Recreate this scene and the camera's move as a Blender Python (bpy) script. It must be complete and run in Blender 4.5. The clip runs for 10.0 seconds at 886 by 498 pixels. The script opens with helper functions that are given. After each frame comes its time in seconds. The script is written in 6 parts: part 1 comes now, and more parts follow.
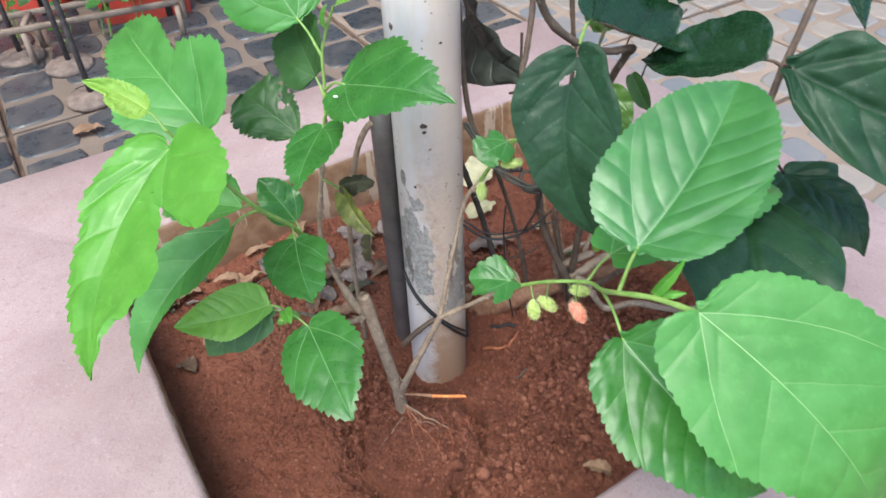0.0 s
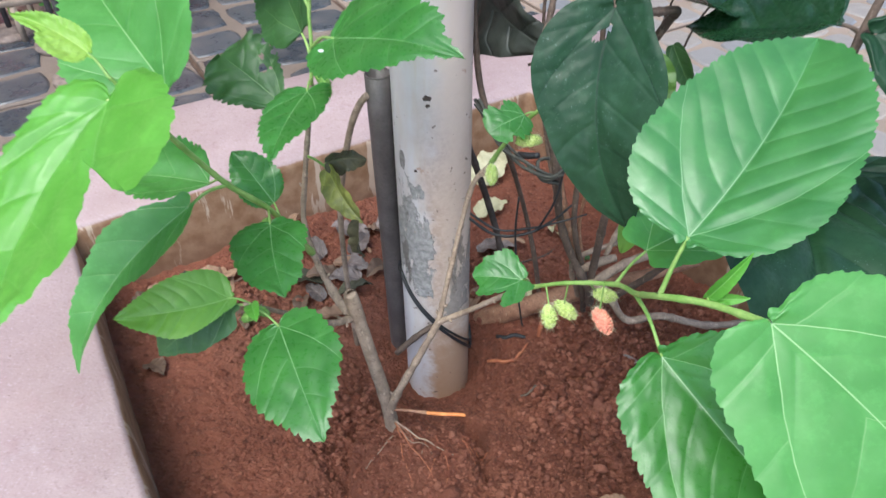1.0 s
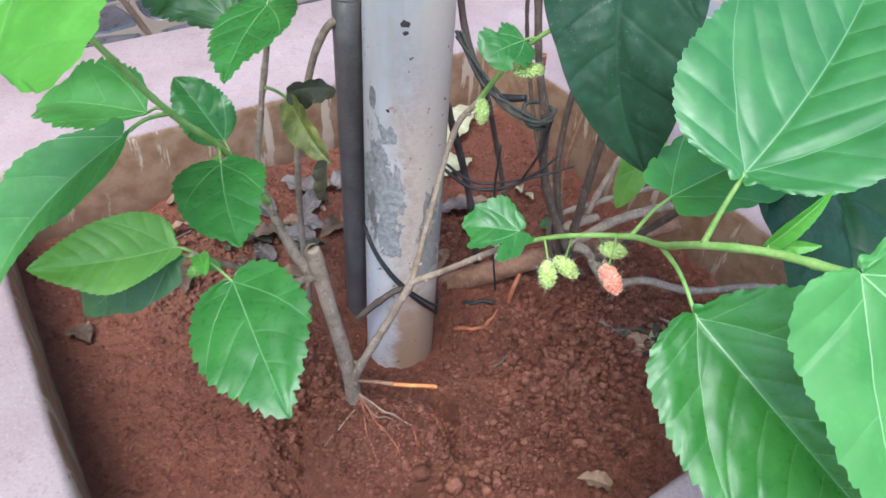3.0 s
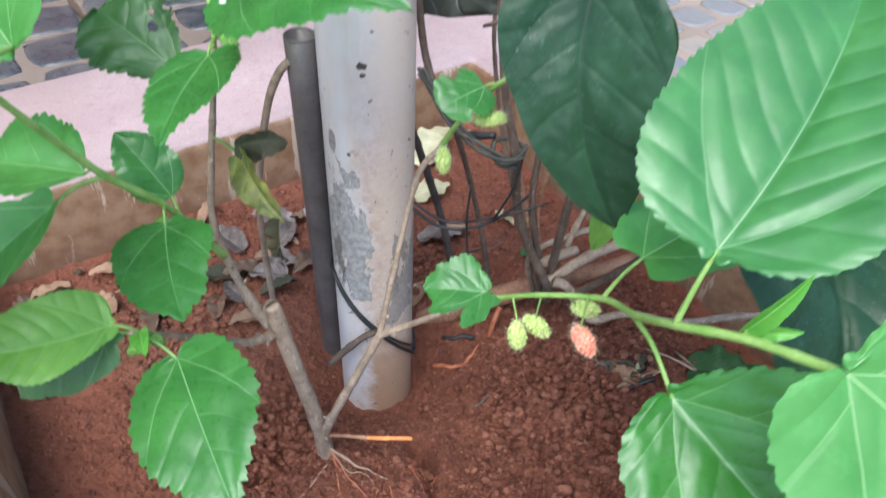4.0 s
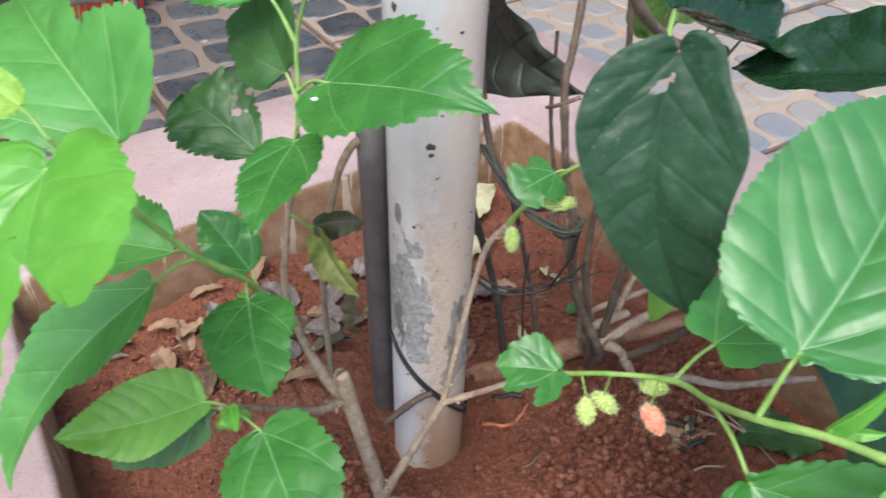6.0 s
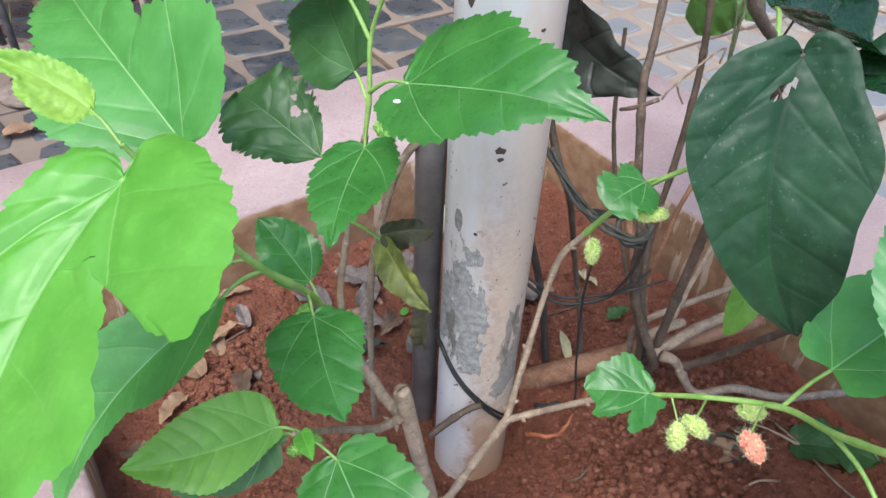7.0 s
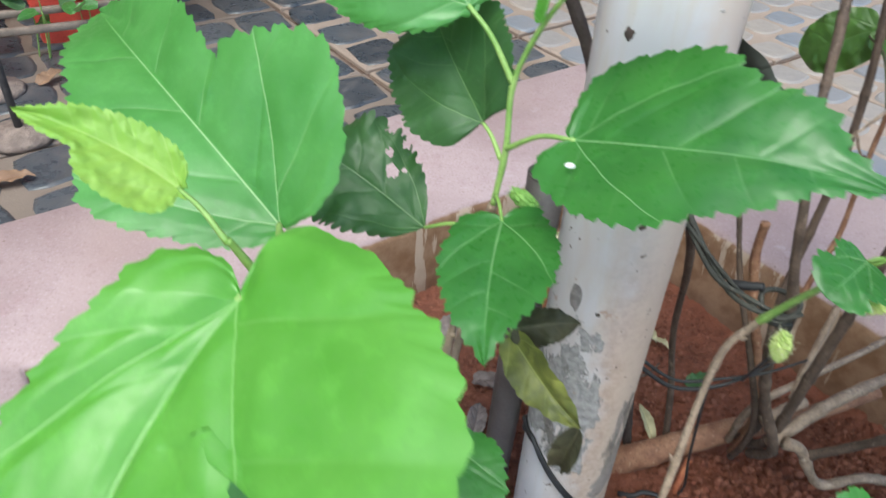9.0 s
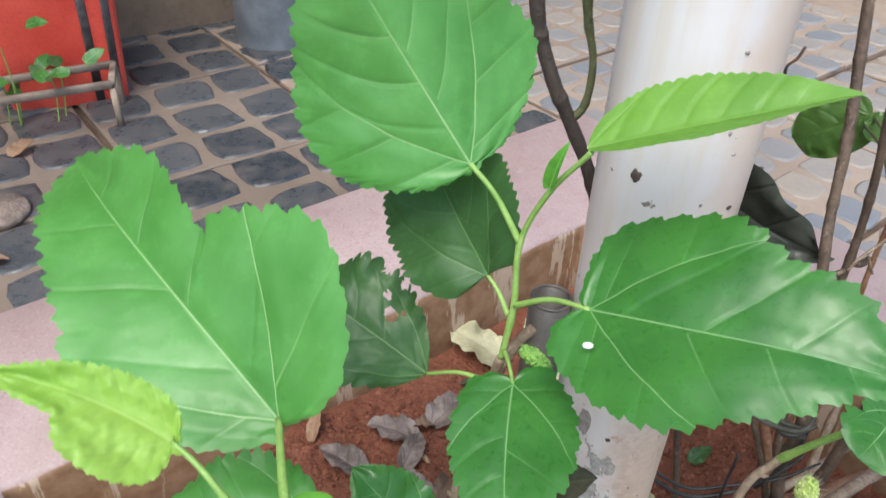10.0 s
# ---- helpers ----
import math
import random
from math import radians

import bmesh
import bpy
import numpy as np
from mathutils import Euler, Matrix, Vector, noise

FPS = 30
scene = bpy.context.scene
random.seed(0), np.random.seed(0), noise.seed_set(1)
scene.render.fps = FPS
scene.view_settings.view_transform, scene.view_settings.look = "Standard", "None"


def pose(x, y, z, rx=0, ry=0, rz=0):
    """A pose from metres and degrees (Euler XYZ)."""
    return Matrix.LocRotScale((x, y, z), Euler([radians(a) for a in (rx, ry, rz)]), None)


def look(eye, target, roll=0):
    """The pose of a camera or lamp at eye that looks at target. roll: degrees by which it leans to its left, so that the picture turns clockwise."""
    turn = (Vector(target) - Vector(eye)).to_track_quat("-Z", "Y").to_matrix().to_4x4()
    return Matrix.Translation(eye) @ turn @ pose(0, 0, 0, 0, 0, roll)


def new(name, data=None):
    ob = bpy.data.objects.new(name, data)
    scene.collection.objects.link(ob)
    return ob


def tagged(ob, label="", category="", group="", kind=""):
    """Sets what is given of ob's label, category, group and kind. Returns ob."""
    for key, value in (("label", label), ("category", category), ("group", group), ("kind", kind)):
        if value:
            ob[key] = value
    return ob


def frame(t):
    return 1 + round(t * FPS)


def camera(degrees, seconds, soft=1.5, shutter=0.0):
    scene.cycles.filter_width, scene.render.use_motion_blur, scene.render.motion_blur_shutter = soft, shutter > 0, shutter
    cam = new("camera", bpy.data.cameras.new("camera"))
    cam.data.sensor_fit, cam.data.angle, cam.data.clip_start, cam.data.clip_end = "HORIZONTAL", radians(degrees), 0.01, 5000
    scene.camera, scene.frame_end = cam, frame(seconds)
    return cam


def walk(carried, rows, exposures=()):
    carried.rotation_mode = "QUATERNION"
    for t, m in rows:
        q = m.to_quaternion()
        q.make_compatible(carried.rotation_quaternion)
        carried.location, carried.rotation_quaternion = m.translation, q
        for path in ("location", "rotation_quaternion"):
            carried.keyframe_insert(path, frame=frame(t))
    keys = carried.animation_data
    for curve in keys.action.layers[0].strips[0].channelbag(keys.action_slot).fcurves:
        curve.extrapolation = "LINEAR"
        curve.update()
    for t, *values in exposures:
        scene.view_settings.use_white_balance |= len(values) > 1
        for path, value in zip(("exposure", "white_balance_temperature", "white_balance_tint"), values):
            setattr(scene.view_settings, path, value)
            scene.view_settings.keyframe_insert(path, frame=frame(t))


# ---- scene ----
cam = camera(62.5, 10.0, 1.45, 0.5)
PATH = [
    (0, (0.043, 0.082, 0.763), (-0.037, 1.589, -0.55), -2.4),
    (0.5, (0.036, 0.108, 0.727), (-0.079, 1.654, -0.536), -1.5),
    (1, (0.046, 0.158, 0.674), (-0.059, 1.684, -0.614), -0.8),
    (1.5, (0.035, 0.178, 0.661), (-0.038, 1.675, -0.663), 0.2),
    (2, (0.026, 0.184, 0.636), (-0.048, 1.677, -0.694), 0.6),
    (2.2, (0.008, 0.187, 0.62), (-0.048, 1.673, -0.717), 1.4),
    (3.3, (0.011, 0.235, 0.591), (0.098, 1.718, -0.748), 4.7),
    (3.5, (0.031, 0.255, 0.572), (0.092, 1.738, -0.768), 4.1),
    (4, (0.032, 0.261, 0.614), (0.115, 1.744, -0.725), 3.0),
    (4.5, (0.13, 0.223, 0.69), (0.199, 1.755, -0.593), 1.4),
    (5, (0.125, 0.257, 0.722), (0.188, 1.803, -0.546), 1.1),
    (5.5, (0.073, 0.283, 0.682), (0.127, 1.835, -0.579), 1.2),
    (6, (-0.004, 0.264, 0.65), (0.017, 1.812, -0.617), 1.7),
    (6.2, (-0.024, 0.273, 0.651), (0.01, 1.798, -0.642), 2.0),
    (7.3, (-0.064, 0.3, 0.635), (-0.025, 1.847, -0.632), 2.6),
    (7.5, (-0.064, 0.302, 0.637), (-0.02, 1.865, -0.61), 2.5),
    (8, (-0.082, 0.325, 0.625), (-0.022, 1.89, -0.62), 1.6),
    (8.5, (-0.103, 0.356, 0.606), (-0.031, 1.936, -0.618), 1.6),
    (9, (-0.154, 0.408, 0.591), (-0.056, 1.995, -0.622), 3.1),
    (9.5, (-0.167, 0.45, 0.612), (-0.022, 2.061, -0.564), 4.3),
    (10, (-0.165, 0.467, 0.634), (-0.013, 2.086, -0.53), 2.1),
]
walk(cam, [(t, look(eye, target, roll)) for t, eye, target, roll in PATH], [(0, 1.16, 6250, 6), (0.5, 1.14, 6150, 6), (1.5, 1.19, 5850, 7), (2, 1.21, 5600, 4), (4, 1.30, 5900, 7), (5, 1.15, 6550, 6), (6, 1.20, 6350, 7), (8, 1.19, 6000, 4), (8.6, 1.10, 6050, 2), (9.5, 0.98, 6350, 3), (10, 1.00, 6450, 6)])


# ---------------------------------------------------------------- world and light
world = bpy.data.worlds.new("sky")
scene.world = world
world.use_nodes = True
wn = world.node_tree.nodes
sky = wn.new("ShaderNodeTexSky")
sky.sky_type, sky.sun_disc = "NISHITA", False
sky.sun_elevation, sky.sun_rotation = radians(62), radians(199)
sky.air_density, sky.dust_density, sky.ozone_density = 1.0, 2.2, 1.2
wn["Background"].inputs["Strength"].default_value = 0.148
world.node_tree.links.new(sky.outputs["Color"], wn["Background"].inputs["Color"])

sun = new("sun", bpy.data.lights.new("sun", "SUN"))
sun.data.energy, sun.data.angle, sun.data.color = 1.9, radians(38), (1.0, 0.95, 0.88)
sun.matrix_world = look((-0.7, -1.3, 4.0), (0, 0.75, 0))


# ---------------------------------------------------------------- materials
class Mat:
    """A small wrapper to write node materials briefly."""

    def __init__(self, name, rough=0.6, metal=0.0, spec=0.5):
        self.m = bpy.data.materials.new(name)
        self.m.use_nodes = True
        self.t = self.m.node_tree
        self.b = self.t.nodes["Principled BSDF"]
        self.b.inputs["Roughness"].default_value = rough
        self.b.inputs["Metallic"].default_value = metal
        self.b.inputs["Specular IOR Level"].default_value = spec
        self.co = self.t.nodes.new("ShaderNodeTexCoord").outputs["Object"]
        self.geo = self.t.nodes.new("ShaderNodeNewGeometry").outputs["Position"]

    def link(self, a, b):
        self.t.links.new(a, b)

    def put(self, socket, value):
        if hasattr(value, "is_linked"):
            self.link(value, socket)
        elif isinstance(value, tuple) and len(value) == 3 and socket.type == "RGBA":
            socket.default_value = (*value, 1)
        else:
            socket.default_value = value

    def noise(self, scale, detail=4.0, rough=0.55, at=None, kind="noise", stretch=None, dist=0.0):
        v = self.geo if at is None else at
        if stretch:
            mp = self.t.nodes.new("ShaderNodeMapping")
            mp.inputs["Scale"].default_value = stretch
            self.link(v, mp.inputs["Vector"])
            v = mp.outputs["Vector"]
        if kind == "voronoi":
            n = self.t.nodes.new("ShaderNodeTexVoronoi")
            n.feature = "DISTANCE_TO_EDGE"
            n.inputs["Scale"].default_value = scale
            self.link(v, n.inputs["Vector"])
            return n.outputs["Distance"]
        n = self.t.nodes.new("ShaderNodeTexNoise")
        n.inputs["Scale"].default_value, n.inputs["Detail"].default_value = scale, detail
        n.inputs["Roughness"].default_value, n.inputs["Distortion"].default_value = rough, dist
        self.link(v, n.inputs["Vector"])
        return n.outputs["Fac"]

    def math(self, op, a, b=0.0, c=0.0):
        n = self.t.nodes.new("ShaderNodeMath")
        n.operation = op
        for s, v in zip(n.inputs, (a, b, c)):
            self.put(s, v)
        return n.outputs[0]

    def step(self, v, lo, hi, a=0.0, b=1.0):
        n = self.t.nodes.new("ShaderNodeMapRange")
        n.interpolation_type = "SMOOTHSTEP"
        for k, x in (("Value", v), ("From Min", lo), ("From Max", hi), ("To Min", a), ("To Max", b)):
            self.put(n.inputs[k], x)
        return n.outputs["Result"]

    def mix(self, f, a, b, mode="MIX"):
        n = self.t.nodes.new("ShaderNodeMix")
        n.data_type, n.blend_type = "RGBA", mode
        self.put(n.inputs["Factor"], f)
        self.put(n.inputs[6], a)
        self.put(n.inputs[7], b)
        return n.outputs[2]

    def split(self, v):
        n = self.t.nodes.new("ShaderNodeSeparateXYZ")
        self.link(v, n.inputs[0])
        return n.outputs

    def attr(self, name):
        n = self.t.nodes.new("ShaderNodeAttribute")
        n.attribute_name = name
        return n.outputs

    def rand(self):
        return self.t.nodes.new("ShaderNodeObjectInfo").outputs["Random"]

    def island(self):
        return self.t.nodes.new("ShaderNodeNewGeometry").outputs["Random Per Island"]

    def bump(self, h, dist=0.001, strength=0.6, base=None):
        n = self.t.nodes.new("ShaderNodeBump")
        n.inputs["Distance"].default_value, n.inputs["Strength"].default_value = dist, strength
        self.link(h, n.inputs["Height"])
        if base is not None:
            self.link(base, n.inputs["Normal"])
        return n.outputs["Normal"]

    def done(self, colour=None, rough=None, normal=None):
        if colour is not None:
            self.put(self.b.inputs["Base Color"], colour)
        if rough is not None:
            self.put(self.b.inputs["Roughness"], rough)
        if normal is not None:
            self.link(normal, self.b.inputs["Normal"])
        return self.m

    def thin(self, colour, amount):
        """Lets part of the light through, as leaves do."""
        tr = self.t.nodes.new("ShaderNodeBsdfTranslucent")
        self.put(tr.inputs["Color"], colour)
        mx = self.t.nodes.new("ShaderNodeMixShader")
        mx.inputs[0].default_value = amount
        self.link(self.b.outputs[0], mx.inputs[1])
        self.link(tr.outputs[0], mx.inputs[2])
        self.link(mx.outputs[0], self.t.nodes["Material Output"].inputs["Surface"])


def leaf_material(name, dark, light, vein, gloss=0.38, thin=0.28, glow=None, spots=0.0, vein_amount=0.7, vein_w=1.0, coat=0.4, groove=0.20, spec=0.5):
    m = Mat(name, gloss, spec=spec)
    u, v, half = m.split(m.attr("blade")["Vector"])
    along, cross, length = m.split(m.attr("flat")["Vector"])
    side, away = m.math("ABSOLUTE", v), m.math("ABSOLUTE", cross)
    n1, n2, n3 = m.noise(30, 5), m.noise(260, 4), m.noise(95, 6, 0.7)
    col = m.mix(m.step(n1, 0.3, 0.7), dark, light)
    col = m.mix(m.step(n2, 0.35, 0.75, 0.0, 0.4), col, m.mix(0.6, light, dark))
    col = m.mix(m.step(n3, 0.50, 0.66, 0.0, 0.22), col, tuple(min(1.0, 1.5 * c) for c in light))
    # midrib, the two veins from the leaf's foot, the side veins and the outward branches of the foot veins
    fade = m.step(u, 0.0, 0.95, 1.0, 0.30)
    rib = m.step(away, m.math("MULTIPLY", fade, 0.00026 * vein_w), m.math("MULTIPLY", fade, 0.00060 * vein_w), 1.0, 0.0)
    wob = m.math("MULTIPLY", m.math("SUBTRACT", m.noise(45, 2), 0.5), 0.0030)
    run = m.math("DIVIDE", along, length)
    foot = m.math("MULTIPLY", along, m.math("SUBTRACT", 0.94, m.math("MULTIPLY", run, 0.58)))
    off = m.math("ABSOLUTE", m.math("SUBTRACT", m.math("ADD", away, wob), foot))
    slim = m.step(run, 0.0, 0.75, 1.0, 0.45)
    base = m.math("MULTIPLY", m.step(off, m.math("MULTIPLY", slim, 0.00018 * vein_w), m.math("MULTIPLY", slim, 0.0006 * vein_w), 0.9, 0.0), m.step(run, 0.28, 0.75, 1.0, 0.12))
    s, many = m.attr("veins")["Fac"], m.attr("ribs")["Fac"]
    d = m.math("ABSOLUTE", m.math("SUBTRACT", m.math("FRACT", m.math("ADD", s, m.math("MULTIPLY", wob, 18.0))), 0.5))
    inner = m.step(m.math("SUBTRACT", away, foot), -0.0005, 0.0005, 1.0, 0.0)
    q = m.math("MULTIPLY", m.math("MULTIPLY", m.math("SUBTRACT", run, m.math("MULTIPLY", m.math("DIVIDE", away, length), 0.12)), many), 1.2)
    d2 = m.math("ABSOLUTE", m.math("SUBTRACT", m.math("FRACT", m.math("ADD", m.math("ADD", q, 10.3), m.math("MULTIPLY", wob, 22.0))), 0.5))
    pick = m.math("ADD", m.math("MULTIPLY", d, inner), m.math("MULTIPLY", m.math("MULTIPLY", d2, 0.85), m.math("SUBTRACT", 1.0, inner)))
    dist = m.math("MULTIPLY", m.math("DIVIDE", pick, many), m.math("MULTIPLY", length, 0.72))
    lat = m.step(dist, 0.0001 * vein_w, 0.00050 * vein_w, 0.40, 0.0)
    lat = m.math("MULTIPLY", lat, m.step(side, 0.15, 0.95, 1.0, 0.2))
    lat = m.math("MULTIPLY", lat, m.math("MAXIMUM", m.math("SUBTRACT", 1.0, inner), m.step(m.math("DIVIDE", m.math("SUBTRACT", s, 10.0), many), 0.20, 0.24)))
    veins = m.math("MULTIPLY", m.step(u, 0.72, 0.97, vein_amount, 0.1 * vein_amount), m.math("MAXIMUM", m.math("MAXIMUM", rib, base), lat))
    col = m.mix(veins, col, vein)
    if spots:
        pale = m.math("MAXIMUM", m.step(n3, 0.58, 0.74, 0.0, 0.45), m.step(m.noise(420, 3, 0.6), 0.63, 0.69))
        pale = m.math("MULTIPLY", pale, m.step(m.noise(22, 4, 0.6), 0.36, 0.62))
        col = m.mix(m.math("MULTIPLY", pale, min(1.0, 1.6 * spots)), col, (0.15, 0.21, 0.18))
        dull = m.step(m.noise(42, 5, 0.65, dist=0.6), 0.44, 0.62)
        col = m.mix(m.math("MULTIPLY", dull, 0.5 * spots), col, tuple(0.45 * c for c in dark))
    h = m.math("ADD", m.math("MULTIPLY", m.noise(320, kind="voronoi"), 0.5), m.math("ADD", m.math("MULTIPLY", n2, 0.7), m.math("MULTIPLY", n3, 0.25)))
    cut = m.math("MINIMUM", m.step(dist, 0.0, 0.0022), m.step(m.math("MINIMUM", away, off), 0.0, 0.0022))
    cut = m.math("MAXIMUM", cut, m.step(u, 0.70, 0.92))
    m.done(col, m.step(n2, 0.3, 0.8, gloss - 0.08, gloss + 0.16), m.bump(h, 0.0005, 0.22, m.bump(cut, 0.0013, groove)))
    m.b.inputs["Coat Weight"].default_value, m.b.inputs["Coat Roughness"].default_value = coat, 0.43
    m.thin(m.mix(0.5, col, glow if glow else light), thin)
    return m.m


LEAF = leaf_material("mulberry_leaf", (0.028, 0.138, 0.025), (0.052, 0.206, 0.038), (0.24, 0.44, 0.19), 0.33, 0.33, (0.17, 0.56, 0.05), vein_amount=0.80, coat=0.45, spec=0.4)
# LEAF made paler and bluer: part of the sky's sheen is in the colour
LEAF_SHINE = leaf_material("shiny_mulberry_leaf", (0.036, 0.165, 0.040), (0.066, 0.235, 0.060), (0.28, 0.48, 0.24), 0.36, 0.33, (0.18, 0.58, 0.07), vein_amount=0.70, coat=0.62, groove=0.14)
# fresh leaf green, raised so its colour holds the gloss these leaves catch
LEAF_FRESH_LIT = leaf_material("fresh_lit_mulberry_leaf", (0.066, 0.255, 0.046), (0.112, 0.345, 0.082), (0.34, 0.56, 0.24), 0.40, 0.36, (0.20, 0.65, 0.06), vein_amount=0.95)
LEAF_NEW = leaf_material("young_mulberry_leaf", (0.092, 0.315, 0.034), (0.138, 0.395, 0.058), (0.25, 0.50, 0.14), 0.40, 0.34, (0.23, 0.58, 0.05), vein_amount=0.75, coat=0.3)
LEAF_MID = leaf_material("lighter_mulberry_leaf", (0.105, 0.275, 0.032), (0.180, 0.385, 0.058), (0.30, 0.50, 0.15), 0.40, 0.36, (0.32, 0.64, 0.07), vein_amount=0.55, coat=0.3)
LEAF_PALE = leaf_material("sprouting_mulberry_leaf", (0.22, 0.44, 0.060), (0.33, 0.54, 0.10), (0.42, 0.58, 0.16), 0.5, 0.40, (0.50, 0.76, 0.12), vein_amount=0.5, coat=0.1)
LEAF_DIM = leaf_material("old_and_shaded_mulberry_leaf", (0.027, 0.088, 0.024), (0.048, 0.128, 0.036), (0.15, 0.26, 0.10), 0.5, 0.22, (0.13, 0.34, 0.05), spots=0.15, coat=0.1)
LEAF_DARK = leaf_material("leathery_dark_leaf", (0.010, 0.037, 0.016), (0.021, 0.062, 0.028), (0.007, 0.023, 0.011), 0.48, 0.06, (0.05, 0.18, 0.04), spots=0.26, vein_amount=0.70, vein_w=1.3, coat=0.0, groove=0.16, spec=0.27)
LEAF_GLOSSY = leaf_material("glossy_deep_green_leaf", (0.006, 0.026, 0.010), (0.012, 0.042, 0.016), (0.025, 0.065, 0.03), 0.26, 0.08, (0.05, 0.20, 0.03), vein_amount=0.35, coat=0.0, groove=0.2, spec=0.45)
LEAF_OLIVE = leaf_material("olive_green_leaf", (0.040, 0.105, 0.016), (0.080, 0.170, 0.028), (0.13, 0.22, 0.07), 0.42, 0.18, (0.16, 0.36, 0.05), vein_amount=0.35, coat=0.2, groove=0.3)
LEAF_BLACK = leaf_material("withered_black_leaf", (0.018, 0.023, 0.018), (0.045, 0.052, 0.042), (0.08, 0.085, 0.07), 0.5, 0.02, (0.03, 0.04, 0.03), vein_amount=0.5, coat=0.0, groove=0.6)
LEAF_SHRIVEL = leaf_material("shrivelled_brown_leaf", (0.020, 0.022, 0.012), (0.075, 0.070, 0.035), (0.10, 0.09, 0.05), 0.7, 0.05, (0.08, 0.08, 0.03), vein_amount=0.5, coat=0.0)
LEAF_DRY = leaf_material("dry_grey_leaf", (0.070, 0.050, 0.042), (0.27, 0.22, 0.20), (0.09, 0.065, 0.05), 0.7, 0.08, (0.3, 0.2, 0.15), spots=0.45, coat=0.0, groove=0.5)
LEAF_BROWN = leaf_material("brown_fallen_leaf", (0.095, 0.058, 0.036), (0.185, 0.118, 0.078), (0.09, 0.06, 0.04), 0.7, 0.08, (0.25, 0.14, 0.08), coat=0.0)
LEAF_YELLOW = leaf_material("yellowing_leaf", (0.035, 0.050, 0.016), (0.33, 0.35, 0.075), (0.30, 0.33, 0.10), 0.55, 0.25, (0.5, 0.5, 0.1), coat=0.0)
LEAF_CREAM = leaf_material("pale_fallen_leaf", (0.36, 0.34, 0.20), (0.62, 0.59, 0.38), (0.45, 0.42, 0.24), 0.6, 0.2, (0.7, 0.65, 0.4), coat=0.0)
LEAF_TAN = leaf_material("tan_fallen_leaf", (0.17, 0.095, 0.055), (0.33, 0.21, 0.13), (0.2, 0.1, 0.05), 0.7, 0.1, (0.5, 0.3, 0.2), coat=0.0)


def simple(name, a, b, rough=0.6, scale=60, fine=500, bump=0.0006, metal=0.0, stretch=None):
    m = Mat(name, rough, metal)
    n1, n2 = m.noise(scale, 5, stretch=stretch), m.noise(fine, 3, stretch=stretch)
    col = m.mix(m.step(n1, 0.3, 0.7), a, b)
    col = m.mix(m.step(n2, 0.45, 0.75, 0, 0.3), col, tuple(0.5 * x for x in a))
    return m.done(col, m.step(n1, 0.3, 0.7, rough - 0.08, rough + 0.1), m.bump(m.math("ADD", n1, n2), bump, 0.7))


def bark(name, a, b, fleck, rough=0.8, bump=0.0012):
    m = Mat(name, rough)
    n1, n2, n3 = m.noise(70, 6, 0.65), m.noise(420, 4, 0.6), m.noise(240, 3, stretch=(1, 1, 0.35))
    col = m.mix(m.step(n1, 0.32, 0.68), a, b)
    col = m.mix(m.step(n2, 0.50, 0.72, 0, 0.55), col, tuple(0.45 * x for x in a))
    col = m.mix(m.step(n3, 0.62, 0.70, 0, 0.7), col, fleck)
    col = m.mix(m.step(m.noise(18, 4), 0.52, 0.70, 0, 0.4), col, tuple(1.25 * x for x in b))
    h = m.math("ADD", m.math("MULTIPLY", n1, 0.8), m.math("ADD", n2, m.math("MULTIPLY", n3, 0.6)))
    return m.done(col, m.step(n1, 0.3, 0.7, rough - 0.12, rough + 0.1), m.bump(h, bump, 0.8))


STEM_GREEN = simple("green_stem", (0.16, 0.30, 0.06), (0.28, 0.42, 0.12), 0.5)
BARK = bark("grey_brown_bark", (0.180, 0.128, 0.092), (0.34, 0.256, 0.192), (0.45, 0.36, 0.28))
BARK_DARK = bark("dark_brown_bark", (0.064, 0.043, 0.032), (0.138, 0.096, 0.072), (0.24, 0.18, 0.14))
BARK_RED = bark("reddish_brown_bark", (0.19, 0.085, 0.048), (0.33, 0.180, 0.108), (0.43, 0.28, 0.19))
BARK_GREEN = bark("olive_green_bark", (0.060, 0.072, 0.030), (0.115, 0.125, 0.055), (0.18, 0.17, 0.10))
BARK_BLACK = bark("blackish_bark", (0.034, 0.026, 0.024), (0.072, 0.056, 0.050), (0.12, 0.095, 0.08))
WOOD_CUT = simple("cut_wood", (0.30, 0.22, 0.16), (0.46, 0.36, 0.27), 0.8, 120)
ROOT_ORANGE = simple("orange_root", (0.55, 0.16, 0.04), (0.75, 0.30, 0.09), 0.6, 100)
ROOT_PALE = simple("pale_root", (0.25, 0.16, 0.11), (0.40, 0.28, 0.20), 0.7, 100)
ROOT_RED = simple("red_root", (0.30, 0.085, 0.04), (0.46, 0.17, 0.08), 0.7, 100)
WIRE = simple("black_wire", (0.012, 0.012, 0.014), (0.03, 0.03, 0.033), 0.5)
TUBE = simple("dark_grey_tube", (0.085, 0.074, 0.073), (0.14, 0.122, 0.120), 0.45, 30, 300, 0.0004)
FRUIT_GREEN = simple("unripe_mulberry", (0.37, 0.50, 0.12), (0.53, 0.62, 0.22), 0.6, 200)
CATKIN = simple("green_catkin", (0.13, 0.30, 0.05), (0.24, 0.42, 0.10), 0.6, 200)
FRUIT_RED = simple("reddening_mulberry", (0.74, 0.22, 0.15), (0.85, 0.37, 0.25), 0.6, 160)
HAIR_PALE = simple("pale_style_hairs", (0.55, 0.55, 0.36), (0.68, 0.66, 0.46), 0.7, 160)
